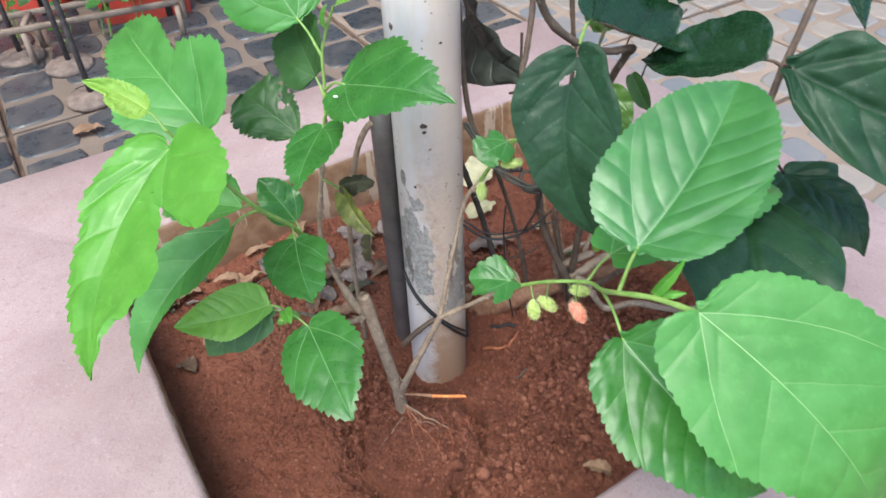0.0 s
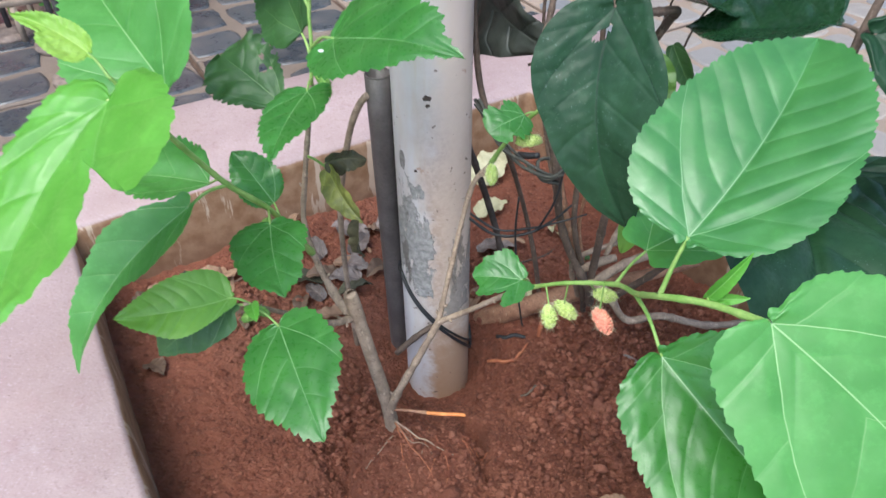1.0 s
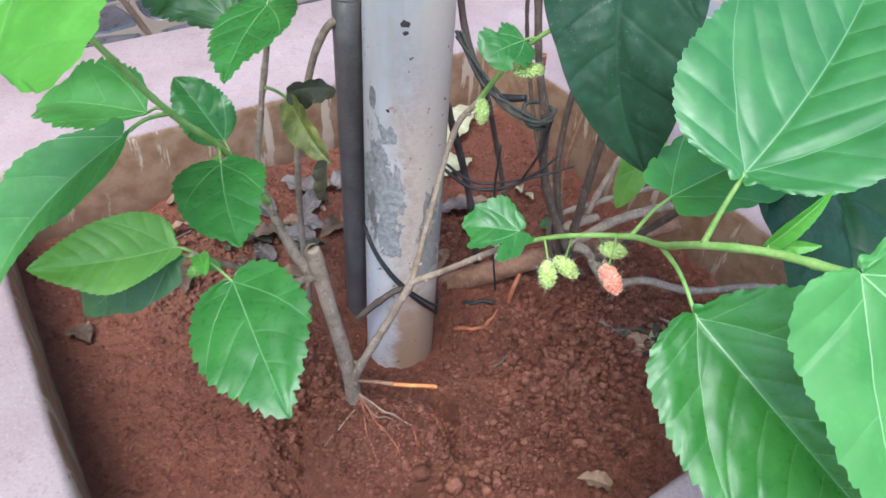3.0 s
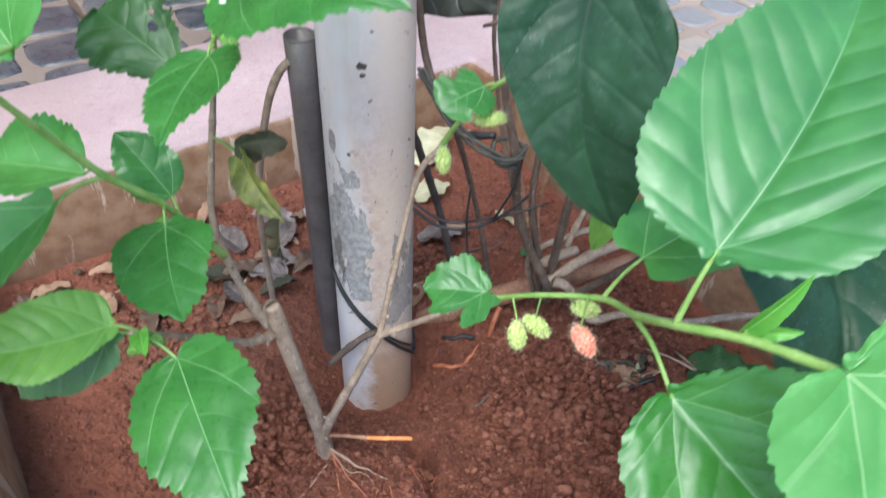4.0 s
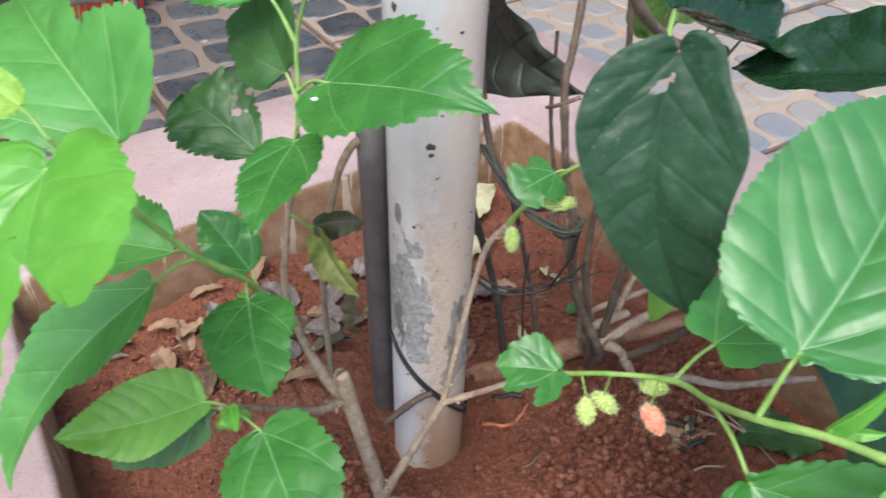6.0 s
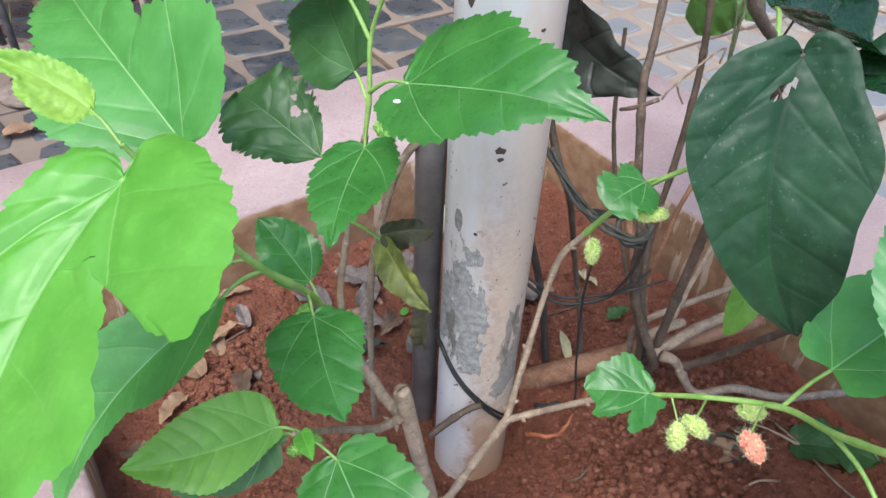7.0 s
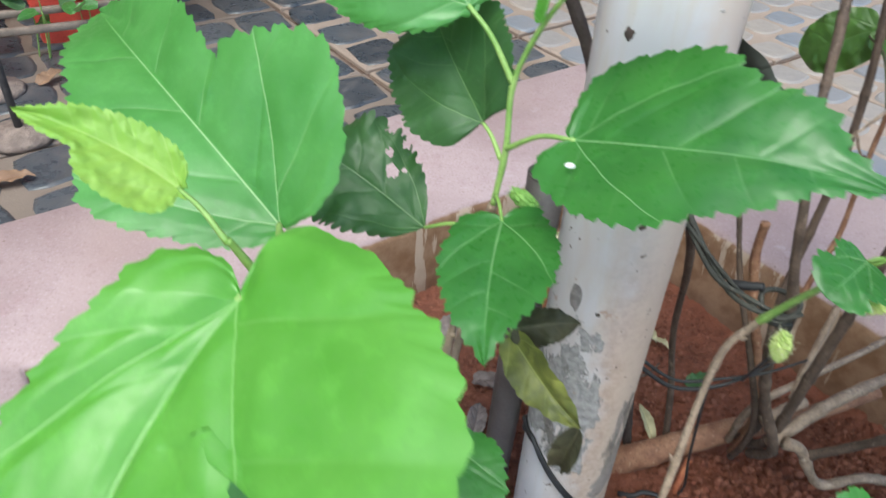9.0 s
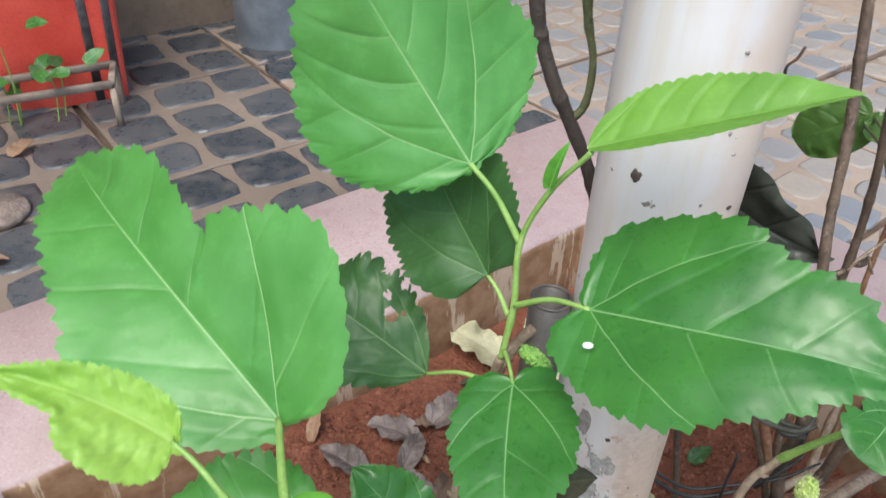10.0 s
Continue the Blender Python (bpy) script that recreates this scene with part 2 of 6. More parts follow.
RED_PAINT = simple("red_plastic", (0.48, 0.045, 0.03), (0.60, 0.075, 0.05), 0.5, 12, 200)
IRON = simple("dark_iron", (0.03, 0.028, 0.03), (0.08, 0.07, 0.07), 0.6, 60)
PALE_BAR = simple("weathered_pale_bar", (0.17, 0.13, 0.10), (0.32, 0.25, 0.195), 0.85, 30)
FOOT = simple("concrete_foot", (0.14, 0.105, 0.09), (0.27, 0.21, 0.175), 0.85, 50, 200, 0.004)
BLUE_GREY = simple("blue_grey_plastic", (0.10, 0.115, 0.135), (0.16, 0.18, 0.205), 0.5, 20)


def soil_material(name="red_soil", damp_shade=0.75, crumb=False):
    m = Mat(name, 0.85, spec=0.3)
    n1, n2, n3, n4 = m.noise(6, 6), m.noise(60, 7, 0.68), m.noise(340, 5, 0.72), m.noise(1100, 2)
    col = m.mix(m.step(n1, 0.36, 0.66), (0.154, 0.047, 0.026), (0.280, 0.087, 0.049))
    col = m.mix(m.step(n2, 0.46, 0.70), col, (0.316, 0.120, 0.073))
    col = m.mix(m.step(n2, 0.32, 0.48, 0.75, 0.0), col, (0.062, 0.023, 0.015))
    col = m.mix(m.step(n3, 0.30, 0.48, 0.4, 0.0), col, (0.056, 0.021, 0.014))
    col = m.mix(m.step(n3, 0.56, 0.70, 0.0, 0.5), col, (0.347, 0.149, 0.097))
    col = m.mix(m.step(n4, 0.68, 0.74, 0.0, 0.8), col, (0.496, 0.286, 0.198))
    col = m.mix(m.step(m.noise(11, 5, 0.6, dist=0.4), 0.52, 0.66, 0.0, 0.55), col, (0.335, 0.128, 0.079))
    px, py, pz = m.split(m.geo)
    # dark earth round the stump: damp soil plus the mound's shade, put into colour
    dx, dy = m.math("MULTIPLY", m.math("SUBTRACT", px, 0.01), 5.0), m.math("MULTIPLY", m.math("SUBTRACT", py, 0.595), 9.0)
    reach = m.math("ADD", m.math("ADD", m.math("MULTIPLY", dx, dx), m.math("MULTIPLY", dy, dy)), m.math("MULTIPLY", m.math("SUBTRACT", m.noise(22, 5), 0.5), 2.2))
    col = m.mix(m.step(reach, 0.35, 1.1, damp_shade, 0.0), col, (0.087, 0.027, 0.015))
    # darker colour at the clod heap stands in for shade in its gaps
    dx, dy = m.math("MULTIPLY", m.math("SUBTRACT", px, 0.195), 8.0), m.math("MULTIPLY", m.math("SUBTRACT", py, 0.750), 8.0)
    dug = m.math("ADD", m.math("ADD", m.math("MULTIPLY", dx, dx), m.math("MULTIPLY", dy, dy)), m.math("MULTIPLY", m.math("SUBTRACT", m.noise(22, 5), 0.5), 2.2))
    col = m.mix(m.step(dug, 0.3, 1.2, 0.35 * damp_shade, 0.0), col, (0.099, 0.036, 0.022))
    dx, dy = m.math("MULTIPLY", m.math("ADD", px, 0.23), 6.5), m.math("MULTIPLY", m.math("SUBTRACT", py, 0.86), 9.0)
    dry = m.math("ADD", m.math("ADD", m.math("MULTIPLY", dx, dx), m.math("MULTIPLY", dy, dy)), m.math("MULTIPLY", m.math("SUBTRACT", m.noise(18, 5), 0.5), 2.4))
    col = m.mix(m.step(dry, 0.3, 1.3, 0.55, 0.0), col, (0.400, 0.175, 0.112))
    col = m.mix(m.step(m.island(), 0.0, 1.0, 0.0, 0.5), col, (0.298, 0.115, 0.071))
    if crumb:
        pick = m.math("FRACT", m.math("MULTIPLY", m.island(), 7.3))
        col = m.mix(m.step(pick, 0.5, 1.0, 0.0, 0.75), col, (0.422, 0.177, 0.114))
        col = m.mix(m.step(pick, 0.0, 0.35, 0.35, 0.0), col, (0.118, 0.041, 0.026))
    h = m.math("ADD", m.math("MULTIPLY", n2, 1.0), m.math("ADD", m.math("MULTIPLY", n3, 0.7), m.math("MULTIPLY", n4, 0.15)))
    return m.done(col, m.step(n2, 0.3, 0.7, 0.66, 0.95), m.bump(h, 0.0075, 1.0))


def kerb_material():
    m = Mat("pink_cement_kerb", 0.7)
    z = m.split(m.geo)[2]
    n1, n2, n3 = m.noise(5, 6, 0.6), m.noise(38, 6, 0.6), m.noise(320, 4)
    top = m.mix(m.step(n1, 0.3, 0.7), (0.305, 0.220, 0.218), (0.405, 0.308, 0.306))
    top = m.mix(m.step(n2, 0.52, 0.75, 0, 0.5), top, (0.30, 0.19, 0.195))
    top = m.mix(m.step(n3, 0.54, 0.70, 0, 0.6), top, (0.26, 0.175, 0.175))
    top = m.mix(m.step(n3, 0.28, 0.44, 0.45, 0), top, (0.50, 0.40, 0.43))
    top = m.mix(m.step(m.noise(14, 5, 0.7), 0.62, 0.74, 0, 0.6), top, (0.45, 0.37, 0.39))
    top = m.mix(m.step(m.noise(70, 7, 0.75), 0.56, 0.68, 0, 0.5), top, (0.23, 0.155, 0.15))
    top = m.mix(m.step(m.noise(3.2, 4), 0.50, 0.68, 0, 0.45), top, (0.36, 0.26, 0.235))
    top = m.mix(m.step(m.noise(150, 2), 0.72, 0.76, 0, 0.8), top, (0.16, 0.10, 0.085))
    # the inner faces are soil-stained plaster with flaking pale streaks, their brown deepened for the plants' shade
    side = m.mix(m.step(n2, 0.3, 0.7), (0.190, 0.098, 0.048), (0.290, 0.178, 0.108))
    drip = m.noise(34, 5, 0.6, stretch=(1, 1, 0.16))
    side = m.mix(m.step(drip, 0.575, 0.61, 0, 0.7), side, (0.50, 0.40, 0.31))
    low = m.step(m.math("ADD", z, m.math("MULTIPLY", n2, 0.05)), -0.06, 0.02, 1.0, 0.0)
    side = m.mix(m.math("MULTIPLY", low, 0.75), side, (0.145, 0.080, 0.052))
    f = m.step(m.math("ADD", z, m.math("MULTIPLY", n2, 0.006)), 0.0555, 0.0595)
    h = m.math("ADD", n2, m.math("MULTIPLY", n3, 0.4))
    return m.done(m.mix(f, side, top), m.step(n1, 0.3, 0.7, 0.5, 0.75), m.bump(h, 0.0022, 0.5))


def pipe_material():
    m = Mat("white_pvc_with_cement", 0.38)
    x, y, z = m.split(m.co)
    n1, n2, n3 = m.noise(7, 5), m.noise(34, 6, 0.65), m.noise(190, 4, 0.6)
    white = m.mix(m.step(n1, 0.3, 0.72), (0.585, 0.565, 0.585), (0.665, 0.645, 0.655))
    white = m.mix(m.step(m.noise(16, 6, 0.7, stretch=(1, 1, 0.25)), 0.46, 0.70, 0, 0.50), white, (0.55, 0.44, 0.37))
    white = m.mix(m.step(m.noise(26, 5, 0.65, stretch=(1, 1, 0.10)), 0.56, 0.70, 0, 0.45), white, (0.56, 0.47, 0.36))
    # brown tint down one side, stronger low on the pipe, and soil dirt at the foot
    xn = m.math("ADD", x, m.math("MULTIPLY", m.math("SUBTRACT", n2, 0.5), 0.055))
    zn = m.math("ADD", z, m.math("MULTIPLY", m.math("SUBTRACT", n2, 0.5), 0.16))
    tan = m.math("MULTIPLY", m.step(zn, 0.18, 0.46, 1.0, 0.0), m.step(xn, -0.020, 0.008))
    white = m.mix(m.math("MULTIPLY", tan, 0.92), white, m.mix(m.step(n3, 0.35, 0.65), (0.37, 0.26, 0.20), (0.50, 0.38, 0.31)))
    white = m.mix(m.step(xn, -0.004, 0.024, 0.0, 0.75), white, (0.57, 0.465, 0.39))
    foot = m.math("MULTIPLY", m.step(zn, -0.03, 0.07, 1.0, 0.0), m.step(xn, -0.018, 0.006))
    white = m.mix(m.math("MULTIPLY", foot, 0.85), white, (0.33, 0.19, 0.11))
    # cement smeared over the lower length, torn by bare gaps
    long = m.noise(30, 7, 0.70, dist=0.5, stretch=(1, 1, 0.5))
    band = m.math("MULTIPLY", m.step(z, 0.055, 0.12), m.step(z, 0.17, 0.285, 1.0, 0.0))
    left = m.math("MULTIPLY", band, m.step(x, -0.012, 0.016, 1.0, 0.0))
    right = m.math("MULTIPLY", m.math("MULTIPLY", m.step(z, 0.02, 0.06), m.step(z, 0.12, 0.23, 1.0, 0.0)), m.step(x, 0.008, 0.026))
    edge = m.math("ADD", m.math("MULTIPLY", m.math("MAXIMUM", left, m.math("MULTIPLY", right, 0.75)), 0.28), long)
    grey = m.step(edge, 0.672, 0.686)
    cem = m.mix(m.step(n3, 0.3, 0.7), (0.24, 0.235, 0.235), (0.42, 0.405, 0.40))
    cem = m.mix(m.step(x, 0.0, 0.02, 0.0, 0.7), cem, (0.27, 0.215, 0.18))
    white = m.mix(grey, white, cem)
    dark = m.math("MULTIPLY", m.step(m.noise(40, 5, 0.6, stretch=(1, 1, 0.4)), 0.60, 0.63), m.math("MULTIPLY", band, 0.75))
    white = m.mix(dark, white, (0.135, 0.12, 0.105))
    fleck = m.step(m.noise(120, 3, 0.5), 0.70, 0.72)
    white = m.mix(m.math("MULTIPLY", fleck, 0.85), white, (0.11, 0.07, 0.055))
    rust = m.step(m.noise(60, 3, 0.5, at=m.co), 0.70, 0.76)
    white = m.mix(m.math("MULTIPLY", rust, 0.6), white, (0.34, 0.18, 0.11))
    rough = m.step(m.math("MAXIMUM", grey, tan), 0.0, 1.0, 0.36, 0.85)
    h = m.math("ADD", m.math("MULTIPLY", grey, 1.0), m.math("MULTIPLY", m.math("MULTIPLY", n3, grey), 0.8))
    return m.done(white, rough, m.bump(h, 0.0025, 0.8))


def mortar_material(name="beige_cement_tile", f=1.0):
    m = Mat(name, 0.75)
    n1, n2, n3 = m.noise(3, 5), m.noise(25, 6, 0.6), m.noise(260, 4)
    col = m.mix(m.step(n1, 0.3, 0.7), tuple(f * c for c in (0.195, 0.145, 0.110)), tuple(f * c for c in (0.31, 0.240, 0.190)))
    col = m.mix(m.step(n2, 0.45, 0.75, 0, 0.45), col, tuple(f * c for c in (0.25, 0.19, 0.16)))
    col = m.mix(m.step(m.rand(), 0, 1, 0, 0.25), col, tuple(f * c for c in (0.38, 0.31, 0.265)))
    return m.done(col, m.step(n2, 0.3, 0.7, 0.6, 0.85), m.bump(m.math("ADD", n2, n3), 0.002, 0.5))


def cobble_material(name, a, b, rough=0.45):
    m = Mat(name, rough)
    n2, n3 = m.noise(30, 6, 0.65), m.noise(220, 4)
    col = m.mix(m.rand(), a, b)
    col = m.mix(m.step(n2, 0.42, 0.75, 0, 0.55), col, m.mix(0.5, a, (0.30, 0.25, 0.22)))
    return m.done(col, m.step(n2, 0.3, 0.7, rough - 0.12, rough + 0.15), m.bump(m.math("ADD", n2, m.math("MULTIPLY", n3, 0.3)), 0.003, 0.6))


SOIL_CRUMB = soil_material("crumbled_soil", 0.15, True)
SOIL, KERB, PIPE, MORTAR = soil_material(), kerb_material(), pipe_material(), mortar_material()
COBBLE_DARK = cobble_material("slate_blue_cobble", (0.030, 0.037, 0.046), (0.068, 0.076, 0.086), 0.33)
COBBLE_PALE = cobble_material("pale_cobble", (0.165, 0.180, 0.205), (0.30, 0.255, 0.215), 0.55)
# the same tile cement scaled darker, with the shade near the house in its colour
MORTAR_SHADED = mortar_material("shaded_cement_tile", 0.66)
JOINT = simple("dark_joint_dirt", (0.07, 0.043, 0.03), (0.13, 0.085, 0.062), 0.9, 30)
WALL_FAR = simple("brown_plaster", (0.13, 0.095, 0.07), (0.21, 0.16, 0.125), 0.9, 4, 60, 0.004)


# ---------------------------------------------------------------- mesh helpers
def part(name, bm, material, parent=None, label="", smooth=True):
    me = bpy.data.meshes.new(name)
    bm.to_mesh(me)
    bm.free()
    for p in me.polygons:
        p.use_smooth = smooth
    me.materials.append(material)
    ob = new(name, me)
    if parent:
        ob.parent = parent
    return tagged(ob, label)


def thing(name, at, label, category, group="", kind=""):
    ob = new(name)
    ob.empty_display_size = 0.05
    ob.location = at
    bpy.context.view_layer.update()
    return tagged(ob, label, category, group, kind)


def under(ob, parent):
    """Parent ob, built in world coordinates, to a thing."""
    ob.parent = parent
    root = parent
    shift = Vector((0, 0, 0))
    while root is not None:
        shift += Vector(root.location)
        root = root.parent
    ob.location = Vector(ob.location) - shift
    return ob


def smooth_path(pts, steps=6):
    """A Catmull-Rom curve through points (x, y, z, r)."""
    p = [Vector((*q[:3], q[3])) if len(q) == 4 else Vector(q) for q in pts]
    p = [p[0] * 2 - p[1]] + p + [p[-1] * 2 - p[-2]]
    out = []
    for i in range(1, len(p) - 2):
        for k in range(steps):
            t = k / steps
            out.append(0.5 * ((2 * p[i]) + (p[i + 1] - p[i - 1]) * t + (2 * p[i - 1] - 5 * p[i] + 4 * p[i + 1] - p[i + 2]) * t * t
                              + (3 * p[i] - p[i - 1] - 3 * p[i + 1] + p[i + 2]) * t ** 3))
    out.append(p[-2].copy())
    return out


def sweep(pts, sides=10, steps=6, knots=0.0, seed=0, bm=None):
    """A tapering round stem along points (x, y, z, r); knots: how lumpy it is."""
    rng = random.Random(seed)
    path = smooth_path(pts, steps)
    bm = bm or bmesh.new()
    rings, ref, far = [], Vector((0.3, 0.2, 1)), 0.0
    for i, q in enumerate(path):
        a, b = path[max(i - 1, 0)], path[min(i + 1, len(path) - 1)]
        d = (b - a).to_3d().normalized()
        s = ref - d * ref.dot(d)
        if s.length < 1e-4:
            s = d.orthogonal()
        s.normalize()
        ref = s
        t = d.cross(s)
        far += (q - path[max(i - 1, 0)]).to_3d().length
        r = max(q[3], 0.0003) * (1 + 0.7 * knots * noise.noise(Vector((far * 55, seed * 3.7, 0))))
        if knots > 0.13:
            r *= 1 + 0.17 * math.exp(-(((far + 0.013 * (seed % 3) + 0.011 * math.sin(31 * far + seed)) % 0.052 - 0.026) / 0.0035) ** 2)
        ring = []
        for k in range(sides):
            ang = 2 * math.pi * k / sides
            rr = r * (1 + 0.30 * knots * (rng.random() - 0.5))
            ring.append(bm.verts.new(q.to_3d() + (s * math.cos(ang) + t * math.sin(ang)) * rr))
        rings.append(ring)
    for r0, r1 in zip(rings, rings[1:]):
        for k in range(sides):
            bm.faces.new((r0[k], r0[(k + 1) % sides], r1[(k + 1) % sides], r1[k]))
    bm.faces.new(rings[0][::-1])
    bm.faces.new(rings[-1])
    return bm


def stem(plant, pts, material, name="stem", knots=0.25, seed=0, sides=10, label=""):
    fine = max(7, int(700 * (Vector(pts[0][:3]) - Vector(pts[-1][:3])).length / len(pts)))
    ob = under(part(name, sweep(pts, sides, fine, knots, seed), material, None, label), plant)
    if name == "branch":
        # small pointed buds and leaf scars along the bare wood
        rng = random.Random(seed + 900)
        path = smooth_path(pts, 8)
        for k in range(2 + len(pts) // 2):
            i = rng.randrange(2, len(path) - 2)
            d = (path[i + 1] - path[i - 1]).to_3d().normalized()
            s = d.orthogonal().normalized()
            a = rng.uniform(0, 6.28)
            out = s * math.cos(a) + d.cross(s) * math.sin(a)
            p, r = path[i].to_3d(), path[i][3]
            tip = p + out * r * 1.9 + d * 0.0030
            under(part("bud", sweep([(*(p + out * r * 0.6), 0.0020), (*(p + out * r * 1.3 + d * 0.0012), 0.0017), (*tip, 0.0005)], 7, 3), material), ob)
    return ob


EDGE_AT = [radians(a) for a in (0, 6, 14, 26, 42, 62, 88, 118, 150, 172)]


def margin(radii, bays, rows):
    """One side of a leaf's margin, from its foot to its tip, evenly spaced: reach from the foot by angle to the midrib, with bays between lobes."""
    reach = np.array([1.0, *radii, 0.02])
    step, rise = np.diff(EDGE_AT), np.diff(reach) / np.diff(EDGE_AT)
    slope = np.zeros(len(reach))
    for k in range(1, len(reach) - 1):
        if rise[k - 1] * rise[k] > 0:
            w1, w2 = 2 * step[k] + step[k - 1], step[k] + 2 * step[k - 1]
            slope[k] = (w1 + w2) / (w1 / rise[k - 1] + w2 / rise[k])
    slope[0], slope[-1] = rise[0], rise[-1]
    ang = EDGE_AT[-1] * (1 - np.linspace(0, 1, 900)) ** 1.4
    k = np.clip(np.searchsorted(EDGE_AT, ang) - 1, 0, len(step) - 1)
    t, h = (ang - np.array(EDGE_AT)[k]) / step[k], step[k]
    r = (2 * t ** 3 - 3 * t ** 2 + 1) * reach[k] + (t ** 3 - 2 * t ** 2 + t) * h * slope[k] + (3 * t ** 2 - 2 * t ** 3) * reach[k + 1] + (t ** 3 - t ** 2) * h * slope[k + 1]
    for at, deep, broad in bays:
        r = r * (1 - deep * np.exp(-((np.degrees(ang) - at) / broad) ** 2))
    a, c = r * np.cos(ang), r * np.sin(ang)
    run = np.concatenate([[0], np.cumsum(np.hypot(np.diff(a), np.diff(c)))])
    even = np.linspace(0, run[-1], rows + 1)
    a, c = np.interp(even, run, a), np.interp(even, run, c)
    spine = np.maximum.accumulate(np.clip(a - 0.75 * c, 0, 1))
    spine = np.convolve(np.pad(spine, 4, mode="edge"), np.ones(9) / 9, "valid")
    spine[0], spine[-1] = 0, 1
    return a, c, spine, even / run[-1]


def blade(base, tip, width, face, cup=0.10, droop=0.10, cord=0.10, teeth=24, tooth=0.05, notches=(), shape=(0.5, 0.8), quilt=0.0011,
          wave=0.05, laterals=4.0, holes=(), rows=110, cols=20, seed=0, twist=0.0, swell=0.05, wobble=0.015, edge=None, bays=((), ()), bend=0.0, pucker=0.0004, grain=1.0):
    """A leaf blade from base to tip. face: the way its upper side looks. cup: how far the sides lift; droop: how far the middle rises over the
    straight line; cord: how far the base lobes reach behind the stalk; notches: (side, along, depth, breadth) of bays between lobes.
    edge: instead of shape, the reach of the margin on either side; bend: how far the midrib curves sideways."""
    rng = random.Random(seed)
    base, tip, face = Vector(base), Vector(tip), Vector(face)
    length = (tip - base).length
    d = (tip - base).normalized()
    n = (face - d * face.dot(d)).normalized()
    s = d.cross(n)
    p, q = shape
    peak = (p / (p + q)) ** p * (q / (p + q)) ** q
    sides = {}
    if edge:
        sides = {1: margin(edge[0], bays[0], rows), -1: margin(edge[1], bays[1], rows)}
        width = length * (max(sides[1][1]) + max(sides[-1][1]))
    quilt *= min(1.0, length / 0.10)
    ph = [rng.uniform(0, 6.28) for _ in range(6)]
    bm = bmesh.new()
    layer = bm.verts.layers.float_vector.new("blade")
    flat = bm.verts.layers.float_vector.new("flat")
    veins = bm.verts.layers.float.new("veins")
    ribs = bm.verts.layers.float.new("ribs")
    grid = []
    for i in range(rows + 1):
        u = i / rows
        row = []
        half = 0.5 * width * (max(u, 0) ** p) * (max(1 - u, 0) ** q) / peak
        half = max(half, 0.0005 if u > 0.5 else 0.0002)
        for j in range(-cols // 2, cols // 2 + 1):
            v = j / (cols / 2)
            a = abs(v)
            sg = 1 if v > 0 else -1
            if edge:
                rim_a, rim_c, spine, run = sides[sg]
                spine_at = 0.5 * (sides[1][2][i] + sides[-1][2][i])
                # crenate teeth that lean towards the tip
                saw = (run[i] * teeth + 0.3 * math.sin(9 * run[i] + ph[0] + sg)) % 1.0
                saw = max(0.0, math.sin(math.pi * saw ** 1.5)) ** 0.6 * (0.75 + 0.45 * math.sin(7.7 * teeth * run[i] + ph[1]) ** 2)
                i0, i1 = max(i - 2, 0), min(i + 2, rows)
                ta, tc = rim_a[i1] - rim_a[i0], rim_c[i1] - rim_c[i0]
                tl = max(math.hypot(ta, tc), 1e-6)
                push = 0.5 * tooth * width * (saw - 0.45) * a ** 8 * min(1, (1 - run[i]) * 12, run[i] * 6)
                along = length * (spine_at + (rim_a[i] - spine_at) * a) + push * (-tc / tl + 0.5 * ta / tl)
                cross = sg * max(0.0, length * rim_c[i] * a + push * (ta / tl))
                u = min(1.0, max(0.0, along / length))
            else:
                h = half
                for side, at, deep, broad in notches:
                    if side == sg or v == 0:
                        h *= 1 - deep * math.exp(-((u - at) / broad) ** 2)
                saw = ((u * teeth + 0.13 * sg + 0.25 * math.sin(u * 17 + ph[0])) % 1.0)
                saw = max(0.0, math.sin(math.pi * saw ** 0.65)) ** 0.6
                out = h * (1 + tooth * (saw - 0.6) * 2 * a ** 6 * min(1, (1 - u) * 5))
                along = length * (u - cord * (1 - u) ** 3 * (1 - math.exp(-u / 0.03)) * a ** 1.3) + tooth * width * 0.25 * saw * a ** 6 * min(1, (1 - u) * 5)
                cross = v * out
            lift = droop * length * 4 * u * (1 - u) * (0.5 + 0.5 * u)
            lift += cup * abs(cross)
            lift += wave * width * a * a * (math.sin(6.28 * (1.7 * u) + ph[1 + (sg > 0)]) * 0.6 + 0.4 * math.sin(6.28 * 4.1 * u + ph[3 + (sg > 0)])) * min(1, 3 * u)
            far, share = abs(cross) / length, max(0.0, along / length)
            line = (along / length - 0.62 * far - 1.25 * far * far + 1.4 * wobble * math.sin(9 * far + seed + 4 * u + sg)) * laterals + 10.0 + 0.18 * sg
            # the blade swells between its veins and sinks along them
            foot = share * (0.94 - 0.58 * share)
            off = abs(far - foot) * length
            if far > foot:
                cell = ((along / length - 0.12 * far) * laterals * 1.2 + 10.3) % 1.0
            else:
                cell = line % 1.0
            dome = 1 - (1 - 2 * abs(cell - 0.5)) ** 2
            near = min(1.0, off / 0.009)
            lift += quilt * (0.45 + 0.55 * dome) * near * min(1, abs(cross) / 0.006) * min(1, (1 - u) * 4) * min(1, (1.06 - a) * 4)
            lift += swell * width * noise.noise(Vector((u * 3.1 + seed * 7.3, v * 1.7, seed * 1.9))) * min(1, 2.5 * a + 0.2) * min(1, 0.35 + (1 - a) * 2)
